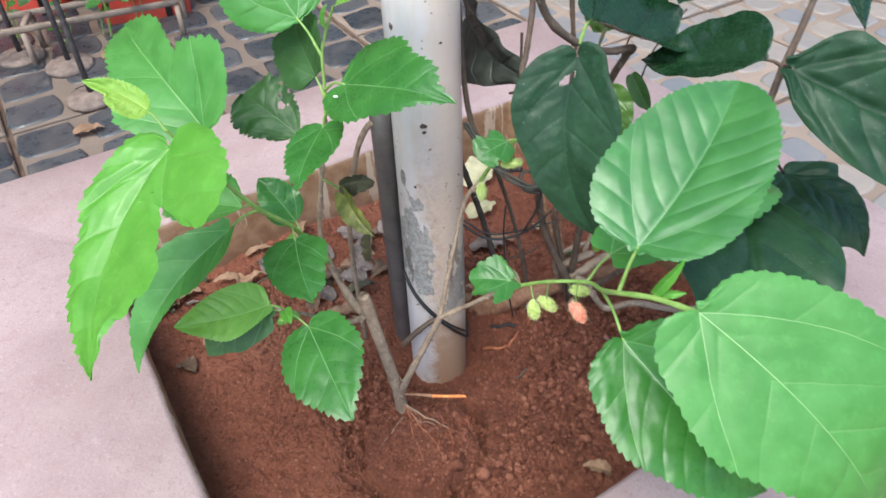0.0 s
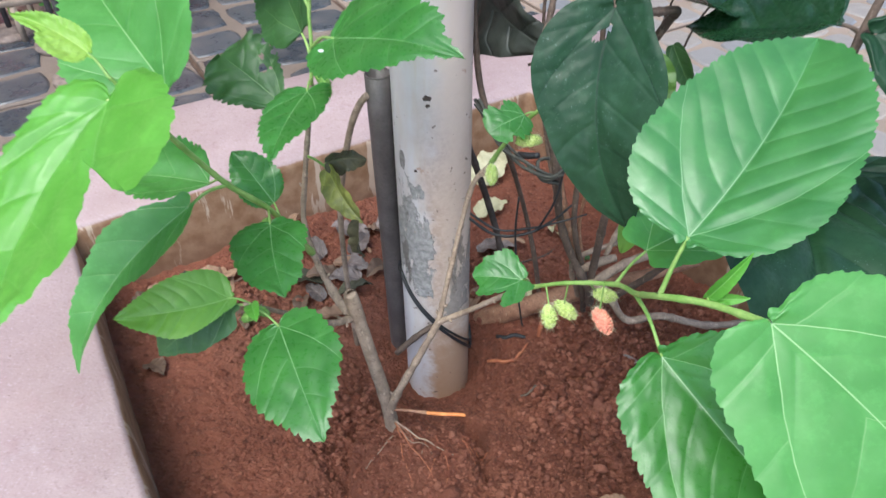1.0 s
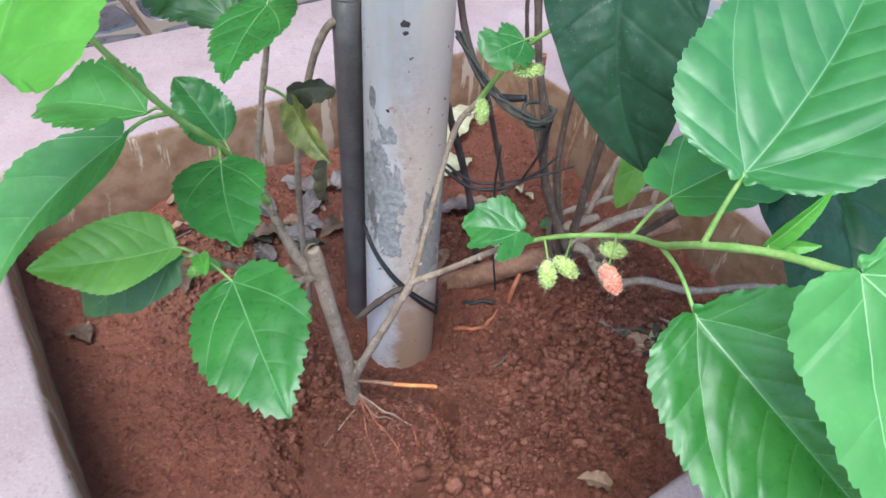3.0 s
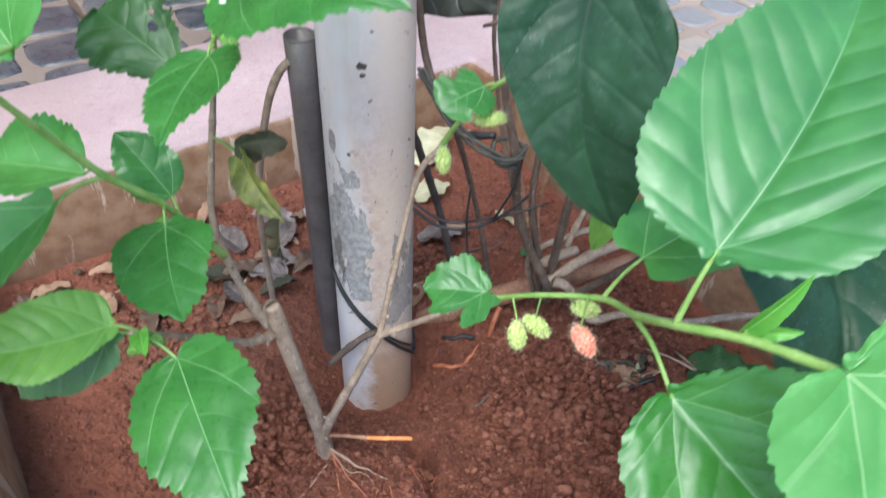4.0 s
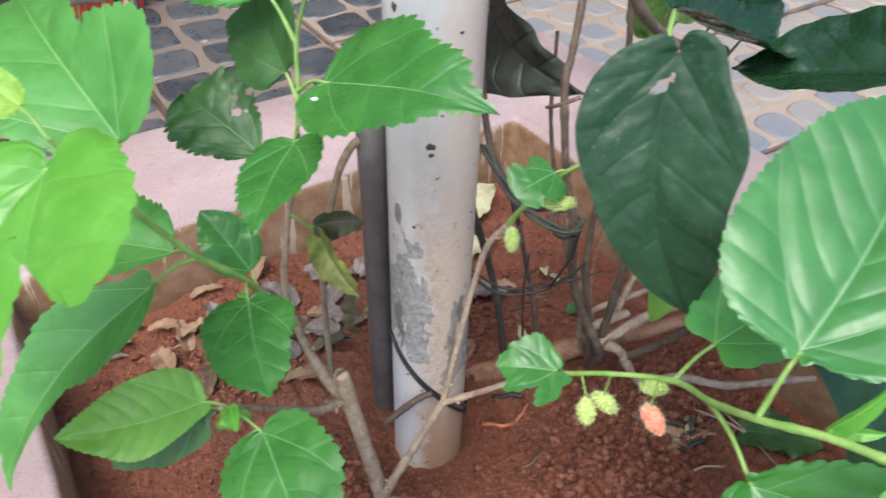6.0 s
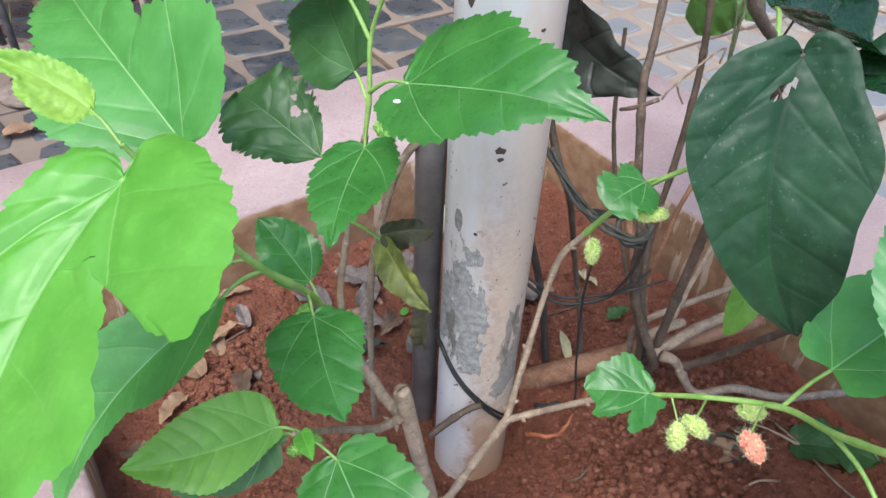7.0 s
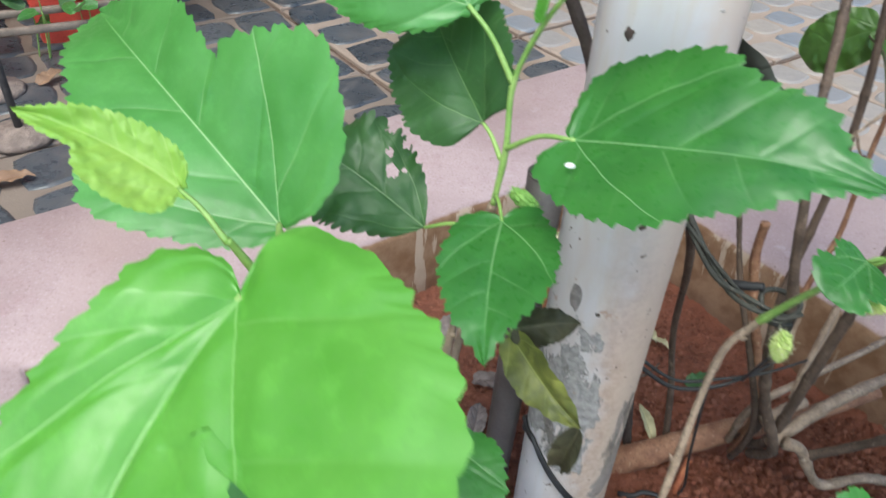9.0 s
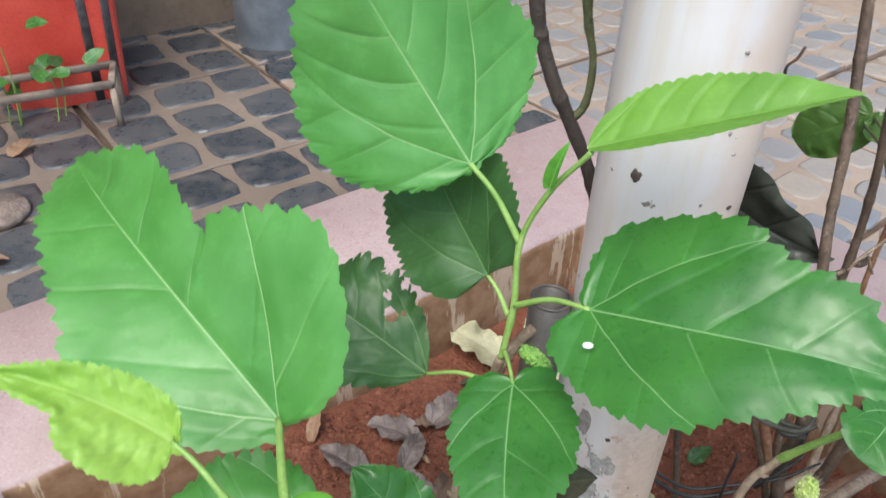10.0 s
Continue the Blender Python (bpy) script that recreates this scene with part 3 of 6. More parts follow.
            lift += pucker * (noise.noise(Vector((along * 75, cross * 75, seed)) * grain) + 0.5 * noise.noise(Vector((along * 170, cross * 170, seed)) * grain)) * min(1, abs(cross) / 0.006)
            tw = twist * (along / length - 0.3) * cross
            co = base + d * along + s * (cross + bend * length * 4 * u * (1 - u)) + n * (lift + tw)
            vert = bm.verts.new(co)
            vert[layer] = (u, v, half)
            vert[flat], vert[veins], vert[ribs] = (along, cross, length), line, laterals
            row.append(vert)
        grid.append(row)
    for i in range(rows):
        for j in range(cols):
            u, v = (i + 0.5) / rows, (j + 0.5) / (cols / 2) - 1
            if edge and holes:
                u, v = grid[i][j][flat][0] / length, grid[i][j][flat][1] / length
            if any(((u - hu) / hr) ** 2 + ((v - hv) / hw) ** 2 < 1 + 1.3 * noise.noise(Vector((u * 34, v * 15, seed))) for hu, hv, hr, hw in holes):
                continue
            bm.faces.new((grid[i][j], grid[i][j + 1], grid[i + 1][j + 1], grid[i + 1][j]))
    if holes:
        loose = [x for x in bm.verts if not x.link_faces]
        bmesh.ops.delete(bm, geom=loose, context="VERTS")
    return bm


def leaf(plant, base, tip, width, face, material=LEAF, stalk=None, r=0.0013, label="", name="leaf", stalk_material=STEM_GREEN, **how):
    ob = part(name, blade(base, tip, width, face, **how), material, None, label)
    under(ob, plant)
    if stalk:
        a, b = Vector(stalk), Vector(base)
        mid = (a + b) / 2 + Vector((0, 0, 0.1 * (a - b).length))
        st = part("petiole", sweep([(*a, r * 1.3), (*mid, r), (*b, r * 0.9)], 8, 6), stalk_material)
        under(st, ob)
    return ob


def berry(plant, at, axis, length, radius, material, seed=0, label="", hairs=240):
    """A mulberry: many small drupelets packed on a short core, with fine styles standing out."""
    rng = random.Random(seed)
    bm, fuzz = bmesh.new(), bmesh.new()
    ax = Vector(axis).normalized()
    s = ax.orthogonal().normalized()
    t = ax.cross(s)
    bmesh.ops.create_icosphere(bm, subdivisions=2, radius=1, matrix=Matrix.Translation(Vector(at)) @ ax.to_track_quat("Z", "Y").to_matrix().to_4x4() @ Matrix.Diagonal((radius * 0.82, radius * 0.82, length * 0.50, 1)))
    n = 96
    for i in range(n):
        f = (i + 0.5) / n
        ang = i * 2.39996 + rng.uniform(-.25, .25)
        prof = math.sin(math.pi * (0.06 + 0.88 * f)) ** 0.6
        pos = ax * (f - 0.5 + rng.uniform(-.02, .02)) * length + (s * math.cos(ang) + t * math.sin(ang)) * radius * rng.uniform(0.72, 0.84) * prof
        rad = radius * rng.uniform(0.17, 0.27)
        bmesh.ops.create_icosphere(bm, subdivisions=1, radius=rad, matrix=Matrix.Translation(Vector(at) + pos))
    for i in range(hairs):
        f, ang = rng.random(), rng.uniform(0, 6.28)
        prof = math.sin(math.pi * (0.06 + 0.88 * f)) ** 0.6
        pos = ax * (f - 0.5) * length * 1.05 + (s * math.cos(ang) + t * math.sin(ang)) * radius * 0.9 * prof
        out = (pos - ax * pos.dot(ax) * 0.4).normalized()
        a0 = Vector(at) + pos
        turn = Vector((rng.uniform(-.7, .7), rng.uniform(-.7, .7), rng.uniform(-.7, .7)))
        a1 = a0 + (out + turn) * radius * rng.uniform(0.25, 0.75)
        w, w2 = s * 0.00013, t * 0.00013
        q = [fuzz.verts.new(p) for p in (a0 + w, a0 - w * 0.5 + w2, a0 - w * 0.5 - w2, a1)]
        for f3 in ((0, 1, 3), (1, 2, 3), (2, 0, 3)):
            fuzz.faces.new([q[k] for k in f3])
    ob = under(part("berry", bm, material, None, label), plant)
    under(part("hairs", fuzz, HAIR_PALE if material is not CATKIN else CATKIN), ob)
    return ob


# ---------------------------------------------------------------- the planter: kerb and soil
ANGLE = radians(33.5)
EX, EY = Vector((math.cos(ANGLE), math.sin(ANGLE), 0)), Vector((math.sin(ANGLE), -math.cos(ANGLE), 0))
CORNER = Vector((-0.514, 0.904, 0))
WIDE, DEEP, RIM, TOP = 0.762, 0.716, 0.275, 0.060


def plan(a, b, z=0.0):
    """From the planter's own axes (along the back, towards the front) to the world."""
    return CORNER + EX * a + EY * b + Vector((0, 0, z))


def unplan(x, y):
    v = Vector((x, y, 0)) - CORNER
    return v.dot(EX), v.dot(EY)


def box(bm, a0, a1, b0, b1, z0, z1):
    v = [bm.verts.new(plan(a, b, z)) for z in (z0, z1) for a, b in ((a0, b0), (a1, b0), (a1, b1), (a0, b1))]
    for f in ((3, 2, 1, 0), (4, 5, 6, 7), (0, 1, 5, 4), (1, 2, 6, 5), (2, 3, 7, 6), (3, 0, 4, 7)):
        bm.faces.new([v[k] for k in f])


def kerb_ring():
    bm = bmesh.new()
    rng = random.Random(4)
    n = 60
    loops = []
    for grow, z in ((0.0, -0.22), (0.001, 0.046), (0.004, 0.056), (0.010, TOP), (RIM - 0.012, TOP + 0.001), (RIM - 0.004, 0.054), (RIM, 0.040), (RIM, -0.20)):
        a0, a1, b0, b1 = -grow, WIDE + grow, -grow, DEEP + grow
        ring = []
        for side in range(4):
            for k in range(n):
                f = k / n
                a, b = ((a0 + (a1 - a0) * f, b0), (a1, b0 + (b1 - b0) * f), (a1 - (a1 - a0) * f, b1), (a0, b1 - (b1 - b0) * f))[side]
                w = 0.0022 * noise.noise(Vector((a * 9, b * 9, 3))) + 0.001 * noise.noise(Vector((a * 45, b * 45, 1)))
                corner = 1 if 0.02 < f < 0.98 else 0.3
                ring.append(bm.verts.new(plan(a + w * corner, b + w * corner, z + (0.6 * w if z > 0 else 0))))
        loops.append(ring)
    m = len(loops[0])
    for r0, r1 in zip(loops, loops[1:]):
        for k in range(m):
            bm.faces.new((r0[k], r0[(k + 1) % m], r1[(k + 1) % m], r1[k]))
    bmesh.ops.recalc_face_normals(bm, faces=bm.faces)
    return bm


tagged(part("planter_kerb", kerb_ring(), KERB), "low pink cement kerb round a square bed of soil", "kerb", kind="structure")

PIPE_AT, STUMP_AT = Vector((-0.008, 0.811)), Vector((-0.055, 0.660))


def spot(x, y, cx, cy, r):
    return math.exp(-((x - cx) ** 2 + (y - cy) ** 2) / (r * r))


def soil_height(x, y):
    z = -0.055
    dp, ds = (Vector((x, y)) - PIPE_AT).length, (Vector((x, y)) - STUMP_AT - Vector((0.03, -0.02))).length
    z += 0.048 * math.exp(-(ds / 0.085) ** 2) - 0.058 * math.exp(-(dp / 0.085) ** 2)
    v = Vector((x, y, 0))
    z += 0.012 * noise.noise(v * 6) + 0.006 * noise.noise(v * 17 + Vector((3, 1, 0)))
    # where the bed has been dug: a heap of broken clods, a crumbling edge, loose earth round the stump and behind the pipe
    wild = Vector((0.4 * noise.noise(v * 30), 0.4 * noise.noise(v * 30 + Vector((5, 5, 0))), 0))
    dug = min(1.0, 1.25 * spot(x, y, 0.200, 0.755, 0.090) + 0.65 * spot(x, y, -0.275, 0.885, 0.075) + 0.8 * spot(x, y, 0.055, 0.805, 0.035) + 0.5 * spot(x, y, 0.33, 0.88, 0.09)
              + 0.8 * spot(x, y, -0.105, 0.690, 0.050) + 0.5 * spot(x, y, -0.08, 0.60, 0.05) + 0.35 * spot(x, y, 0.08, 0.95, 0.10))
    dug = max(0.0, min(1.0, dug * (1.0 + 0.9 * noise.noise(v * 23 + Vector((1, 7, 0))))))
    if dug > 0.04:
        for scale, high in ((58, 0.0200), (120, 0.0130)):
            (d1, d2, _, _), places = noise.voronoi(v * scale + wild * scale / 60)
            lump = 0.5 + 0.5 * noise.noise(places[0] * 3.7)
            z += dug * high * (lump - 0.30) * max(0.0, 1.0 - (1.25 * d1) ** 2)
            z -= dug * high * 0.50 * (1 - min(1.0, (d2 - d1) * 3.5))
    # a dried crust broken into plates in front of the heap
    crust = min(1.0, spot(x, y, 0.150, 0.640, 0.080) + 0.7 * spot(x, y, -0.30, 0.83, 0.07) + 0.6 * spot(x, y, 0.09, 0.56, 0.06))
    crust = max(0.0, crust + 0.35 * noise.noise(v * 11 + Vector((9, 2, 0))))
    if crust > 0.05:
        (d1, d2, _, _), places = noise.voronoi(v * 34 + wild * 2.2)
        z += crust * (0.0070 * noise.noise(places[0] * 5.1) - 0.0090 * max(0.0, 0.8 - (d2 - d1) * 8 + 0.5 * noise.noise(v * 33)))
    # the broken ditch round the washed root ball
    ball = math.hypot(x + 0.026, y - 0.635) - 0.083 - 0.012 * noise.noise(v * 35)
    ditch = math.exp(-(ball / (0.009 if x > 0 else 0.013)) ** 2) * min(1.0, max(0.0, (0.735 - y) * 16)) * max(0.0, 0.75 + 0.9 * noise.noise(v * 19 + Vector((4, 4, 0))))
    z -= (0.042 if x > 0 else 0.034) * ditch
    rough = 1.15 + 1.2 * dug + 1.5 * ditch
    z += rough * (0.0034 * noise.noise(v * 48) + 0.0026 * noise.noise(v * 105) + 0.0016 * noise.noise(v * 230))
    # small pits
    z -= 0.007 * max(0.0, noise.noise(v * 55 + Vector((2, 8, 0))) - 0.30) * 1.2
    return z


def soil_sheet():
    n = 540
    bm = bmesh.new()
    g = [[None] * (n + 1) for _ in range(n + 1)]
    for i in range(n + 1):
        for j in range(n + 1):
            p = plan(-0.02 + (WIDE + 0.04) * i / n, -0.02 + (DEEP + 0.04) * j / n)
            g[i][j] = bm.verts.new((p.x, p.y, soil_height(p.x, p.y)))
    for i in range(n):
        for j in range(n):
            bm.faces.new((g[i][j], g[i][j + 1], g[i + 1][j + 1], g[i + 1][j]))
    bmesh.ops.recalc_face_normals(bm, faces=bm.faces)
    return bm


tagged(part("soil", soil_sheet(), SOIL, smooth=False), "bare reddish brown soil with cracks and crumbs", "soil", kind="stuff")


def crumbs():
    rng = random.Random(8)
    ico = bmesh.new()
    bmesh.ops.create_icosphere(ico, subdivisions=1, radius=1)
    ball = [v.co.copy() for v in ico.verts], [[v.index for v in f.verts] for f in ico.faces]
    ico.free()
    grain = ([Vector(v) for v in ((1, 0, 0), (0, 1, 0), (-1, 0, 0), (0, -1, 0), (0, 0, 1), (0, 0, -1))],
             [(0, 1, 4), (1, 2, 4), (2, 3, 4), (3, 0, 4), (1, 0, 5), (2, 1, 5), (3, 2, 5), (0, 3, 5)])
    verts, faces = [], []
    for k in range(54000):
        clod = k % 5 == 0
        if clod:
            cx, cy, sx, sy = rng.choice(((0.203, 0.750, 0.042, 0.055),) * 6 + ((0.290, 0.860, 0.050, 0.035), (-0.105, 0.690, 0.030, 0.035), (-0.270, 0.870, 0.050, 0.040), (0.060, 0.600, 0.050, 0.035), (0.08, 0.95, 0.06, 0.05)))
            x, y = rng.gauss(cx, sx), rng.gauss(cy, sy)
        elif k % 5 == 1:
            x, y = rng.gauss(0.02, 0.13), rng.gauss(0.62, 0.08)
        else:
            p = plan(rng.uniform(0.01, WIDE - 0.01), rng.uniform(0.01, DEEP - 0.01))
            x, y = p.x, p.y
        a, b = unplan(x, y)
        if not (0.012 < a < WIDE - 0.012 and 0.012 < b < DEEP - 0.012) or (Vector((x, y)) - PIPE_AT).length < 0.05:
            continue
        r = 0.0012 + 0.0040 * rng.random() ** 2.8 if clod else 0.0006 + 0.0021 * rng.random() ** 4
        if rng.random() < (0.006 if clod else 0.004):
            r *= 2
        z = soil_height(x, y) + r * (rng.uniform(0.0, 0.9) if clod else 0.35)
        vs, fs = ball if clod or r > 0.0018 else grain
        o = len(verts)
        t = rng.uniform(0, 6.28)
        c, s = math.cos(t), math.sin(t)
        for v in vs:
            w = r * (1 + rng.uniform(-0.36, 0.30))
            verts.append((x + (v.x * c - v.y * s) * w * 1.15, y + (v.x * s + v.y * c) * w, z + v.z * w))
        faces += [[i + o for i in f] for f in fs]
    me = bpy.data.meshes.new("soil_crumbs")
    me.from_pydata(verts, [], faces)
    me.polygons.foreach_set("use_smooth", [True] * len(faces))
    me.materials.append(SOIL_CRUMB)
    return new("soil_crumbs", me)


tagged(crumbs(), "small crumbs of red soil lying on the bed", "soil crumbs", kind="stuff")


# ---------------------------------------------------------------- the white pipe, the tube and the wires
def hollow(bm, radius, wall, z0, z1, sides=48, rings=24, lean=(0, 0)):
    prof = [(radius, z0 + (z1 - z0) * k / rings) for k in range(rings + 1)] + [(radius - wall, z1), (radius - wall, z1 - 0.25 * (z1 - z0))]
    rows = []
    for r, z in prof:
        f = (z - z0) / (z1 - z0)
        rows.append([bm.verts.new((lean[0] * f + r * math.cos(6.28318 * k / sides), lean[1] * f + r * math.sin(6.28318 * k / sides), z)) for k in range(sides)])
    for r0, r1 in zip(rows, rows[1:]):
        for k in range(sides):
            bm.faces.new((r0[k], r0[(k + 1) % sides], r1[(k + 1) % sides], r1[k]))
    bmesh.ops.recalc_face_normals(bm, faces=bm.faces)
    return bm


pole = thing("white_pipe", (PIPE_AT.x, PIPE_AT.y, 0), "upright white plastic pipe smeared with grey cement, set in soil", "pipe")
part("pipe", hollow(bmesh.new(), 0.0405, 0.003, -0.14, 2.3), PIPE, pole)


def flake(radius_x, radius_z, angle, z, seed):
    """A small chipped mark that hugs the pipe."""
    rng = random.Random(seed)
    bm = bmesh.new()
    n = 14
    ring, inner = [], []
    for k in range(n):
        a = 6.28318 * k / n
        w = rng.uniform(0.75, 1.2)
        for lst, f, up in ((ring, 1.0, 0.0404), (inner, 0.75, 0.0410)):
            th = angle + math.cos(a) * radius_x * w * f / 0.0405
            lst.append(bm.verts.new((up * math.cos(th), up * math.sin(th), z + math.sin(a) * radius_z * w * f)))
    for k in range(n):
        bm.faces.new((ring[k], ring[(k + 1) % n], inner[(k + 1) % n], inner[k]))
    bm.faces.new(inner)
    bmesh.ops.recalc_face_normals(bm, faces=bm.faces)
    return bm


CHIP = simple("grey_chip", (0.20, 0.18, 0.18), (0.33, 0.30, 0.29), 0.9, 200)
CHIP_DARK = simple("dark_chip", (0.05, 0.035, 0.03), (0.10, 0.07, 0.06), 0.9, 200)
for ax, az, ang, z, mt in ((0.0045, 0.0125, -137, 0.264, CHIP), (0.0045, 0.0035, -92, 0.341, CHIP_DARK), (0.0026, 0.0022, -91, 0.333, CHIP_DARK),
                           (0.0030, 0.0038, -137, 0.450, CHIP_DARK), (0.0018, 0.0018, -112, 0.257, CHIP_DARK), (0.0020, 0.0014, -60, 0.435, CHIP_DARK),
                           (0.0012, 0.0020, -92, 0.395, CHIP), (0.0016, 0.0012, -96, 0.402, CHIP), (0.0010, 0.0016, -90, 0.412, CHIP), (0.0012, 0.0010, -88, 0.432, CHIP), (0.0010, 0.0012, -87, 0.440, CHIP),
                           (0.0013, 0.0010, -72, 0.468, CHIP), (0.0010, 0.0013, -80, 0.480, CHIP), (0.0012, 0.0009, -84, 0.520, CHIP)):
    part("chip", flake(ax, az, radians(ang), z, int(1000 * z)), mt, pole)

tube = thing("dark_tube", (-0.064, 0.858, -0.06), "short dark grey hollow tube stuck in the soil beside the pipe", "tube")
part("tube_wall", hollow(bmesh.new(), 0.0135, 0.0020, -0.04, 0.402, 28, 10, (0.002, -0.040)), TUBE, tube)

part("tube_rim", sweep([(0.002 + 0.0126 * math.cos(6.28318 * k / 20), -0.040 + 0.0126 * math.sin(6.28318 * k / 20), 0.402, 0.0012) for k in range(21)], 6, 2), TUBE, tube, "worn rim of the tube")
# wire bound round the foot of the pipe
tie = thing("binding_wire", (PIPE_AT.x, PIPE_AT.y, 0), "black wire wound round the foot of the white pipe", "wire")


def ring_wire(z_left, z_right, r, lag=0.0, radius=0.0428):
    pts = []
    for k in range(41):
        f = k / 40
        a = radians(178 + lag) + 6.28318 * f
        drop = min(1.0, max(0.0, (f - 0.08) / 0.40)) if f < 0.5 else min(1.0, max(0.0, (1.0 - f) / 0.5))
        z = z_left + (z_right - z_left) * drop
        pts.append((radius * math.cos(a), radius * math.sin(a), z + 0.003 * math.sin(9 * f + lag), r))
    return sweep(pts, 8, 2)


part("loop", ring_wire(0.098, -0.034, 0.0020), WIRE, tie)
part("loop", ring_wire(0.093, -0.027, 0.0015, 7, 0.0424), WIRE, tie)
part("caught_twig", sweep([(-0.047, -0.050, -0.006, 0.0036), (-0.028, -0.046, 0.014, 0.0038), (-0.008, -0.045, 0.034, 0.0034), (0.004, -0.046, 0.042, 0.0030)], 9, 5, 0.3, 3), BARK_DARK, tie, "short dark twig caught under the wire")


# ---------------------------------------------------------------- the mulberry
mul = thing("mulberry_plant", (-0.055, 0.660, -0.01), "young mulberry with toothed green leaves growing from a cut stump", "plant")
stem(mul, [(-0.046, 0.653, -0.05, 0.0090), (-0.049, 0.655, 0.0, 0.0078), (-0.055, 0.657, 0.05, 0.0071), (-0.068, 0.661, 0.12, 0.0068), (-0.0785, 0.665, 0.176, 0.0073), (-0.0795, 0.665, 0.184, 0.0066)], BARK, "stump", 0.12, 1, 14)
stem(mul, [(-0.079, 0.665, 0.1835, 0.0056), (-0.0793, 0.665, 0.1853, 0.0052)], WOOD_CUT, "cut_end", 0.1, 2, 12)
# the fork and the fruiting shoot
stem(mul, [(-0.050, 0.652, 0.018, 0.0056), (-0.040, 0.652, 0.050, 0.0043), (-0.014, 0.662, 0.105, 0.0037), (0.006, 0.667, 0.150, 0.0036)], BARK, "branch", 0.3, 3)
stem(mul, [(0.004, 0.667, 0.148, 0.0031), (0.038, 0.655, 0.180, 0.0025), (0.066, 0.638, 0.215, 0.0024), (0.086, 0.618, 0.245, 0.0023)], BARK, "branch", 0.25, 4)
stem(mul, [(0.086, 0.618, 0.245, 0.0019), (0.114, 0.593, 0.275, 0.0018), (0.147, 0.567, 0.299, 0.0019), (0.153, 0.529, 0.326, 0.0020), (0.156, 0.490, 0.361, 0.0021), (0.176, 0.465, 0.380, 0.0022), (0.198, 0.437, 0.394, 0.0022)], STEM_GREEN, "shoot", 0.15, 5)
stem(mul, [(0.005, 0.666, 0.147, 0.0031), (0.014, 0.682, 0.190, 0.0026), (0.034, 0.712, 0.277, 0.0024), (0.052, 0.716, 0.306, 0.0022)], BARK, "branch", 0.3, 6)
stem(mul, [(0.052, 0.716, 0.306, 0.0024), (0.064, 0.705, 0.335, 0.0020), (0.085, 0.690, 0.372, 0.0018), (0.118, 0.668, 0.410, 0.0014)], STEM_GREEN, "shoot", 0.15, 7)

leaf(mul, (0.167, 0.498, 0.402), (0.258, 0.618, 0.473), 0.115, (-0.222, -0.369, 0.902), LEAF_SHINE, (0.156, 0.490, 0.361), 0.0014, 
     seed=1, label="broad glossy green leaf with sunken veins", wave=0.010, swell=0.015, cup=0.281, droop=0.008, twist=0.11, bend=0.04, quilt=0.0016, laterals=7.5, pucker=0.0002, teeth=32, tooth=0.030, rows=210, cols=44,
     edge=((0.97, 0.88, 0.70, 0.51, 0.38, 0.23, 0.05, 0.05), (0.94, 0.86, 0.71, 0.54, 0.39, 0.22, 0.05, 0.05)))
leaf(mul, (0.196, 0.430, 0.401), (0.335, 0.365, 0.256), 0.141, (0.205, -0.805, 0.557), LEAF_FRESH_LIT, None, quilt=0.0016, laterals=5, seed=2,
     label="broad glossy green leaf at the shoot's end", wave=0.012, swell=0.025, cup=-0.042, droop=0.164, bend=-0.03, teeth=30, tooth=0.035, rows=190, cols=36,
     edge=((0.90, 0.73, 0.59, 0.48, 0.30, 0.20, 0.13, 0.03), (1.01, 0.98, 0.85, 0.58, 0.35, 0.19, 0.04, 0.04)))
# takes the darker LEAF green for the shade beneath the leaf above it
leaf(mul, (0.165, 0.483, 0.314), (0.272, 0.395, 0.235), 0.112, (-0.174, -0.764, 0.621), LEAF, (0.153, 0.535, 0.322), 0.0013, quilt=0.0013, laterals=7, pucker=0.0012, seed=3, label="hanging green leaf with pale veins", wave=0.012, swell=0.025, cup=0.432, droop=0.164, twist=0.07, bend=0.01, teeth=26, tooth=0.045, rows=170, cols=32,
     edge=((0.93, 0.82, 0.63, 0.51, 0.35, 0.24, 0.10, 0.05), (0.93, 0.84, 0.72, 0.59, 0.45, 0.17, 0.05, 0.05)))
leaf(mul, (0.079, 0.593, 0.277), (0.040, 0.597, 0.274), 0.054, (-0.130, -0.340, 0.931), LEAF, (0.090, 0.614, 0.250), 0.0009, seed=4, wave=0.012, swell=0.025, cup=0.171, droop=0.115, laterals=4, quilt=0.0008, teeth=9, tooth=0.07, rows=110, cols=24,
     edge=((1.02, 0.95, 0.88, 0.75, 0.69, 0.32, 0.22, 0.10), (0.91, 0.87, 0.96, 0.86, 0.79, 0.54, 0.31, 0.31)), bays=((), ((47.0, 0.47, 10.0),)))
leaf(mul, (0.165, 0.568, 0.332), (0.360, 0.701, 0.303), 0.079, (0.179, -0.050, 0.982), LEAF_FRESH_LIT, (0.147, 0.567, 0.299), 0.0012, notches=((-1, 0.45, 0.4, 0.12),), cord=0.133, teeth=16, tooth=0.05, cup=0.064, droop=0.115, shape=(0.53, 0.74), seed=5)
leaf(mul, (0.208, 0.738, 0.290), (0.1825, 0.711, 0.209), 0.030, (-0.2, -0.7, 0.6), LEAF_MID, None, teeth=6, tooth=0.02, shape=(0.5, 0.7), seed=6)
leaf(mul, (0.177, 0.470, 0.380), (0.193, 0.468, 0.416), 0.0085, (-0.3, -0.8, 0.3), LEAF_NEW, (0.176, 0.465, 0.378), 0.0009, cup=0.9, teeth=8, seed=7, rows=40)
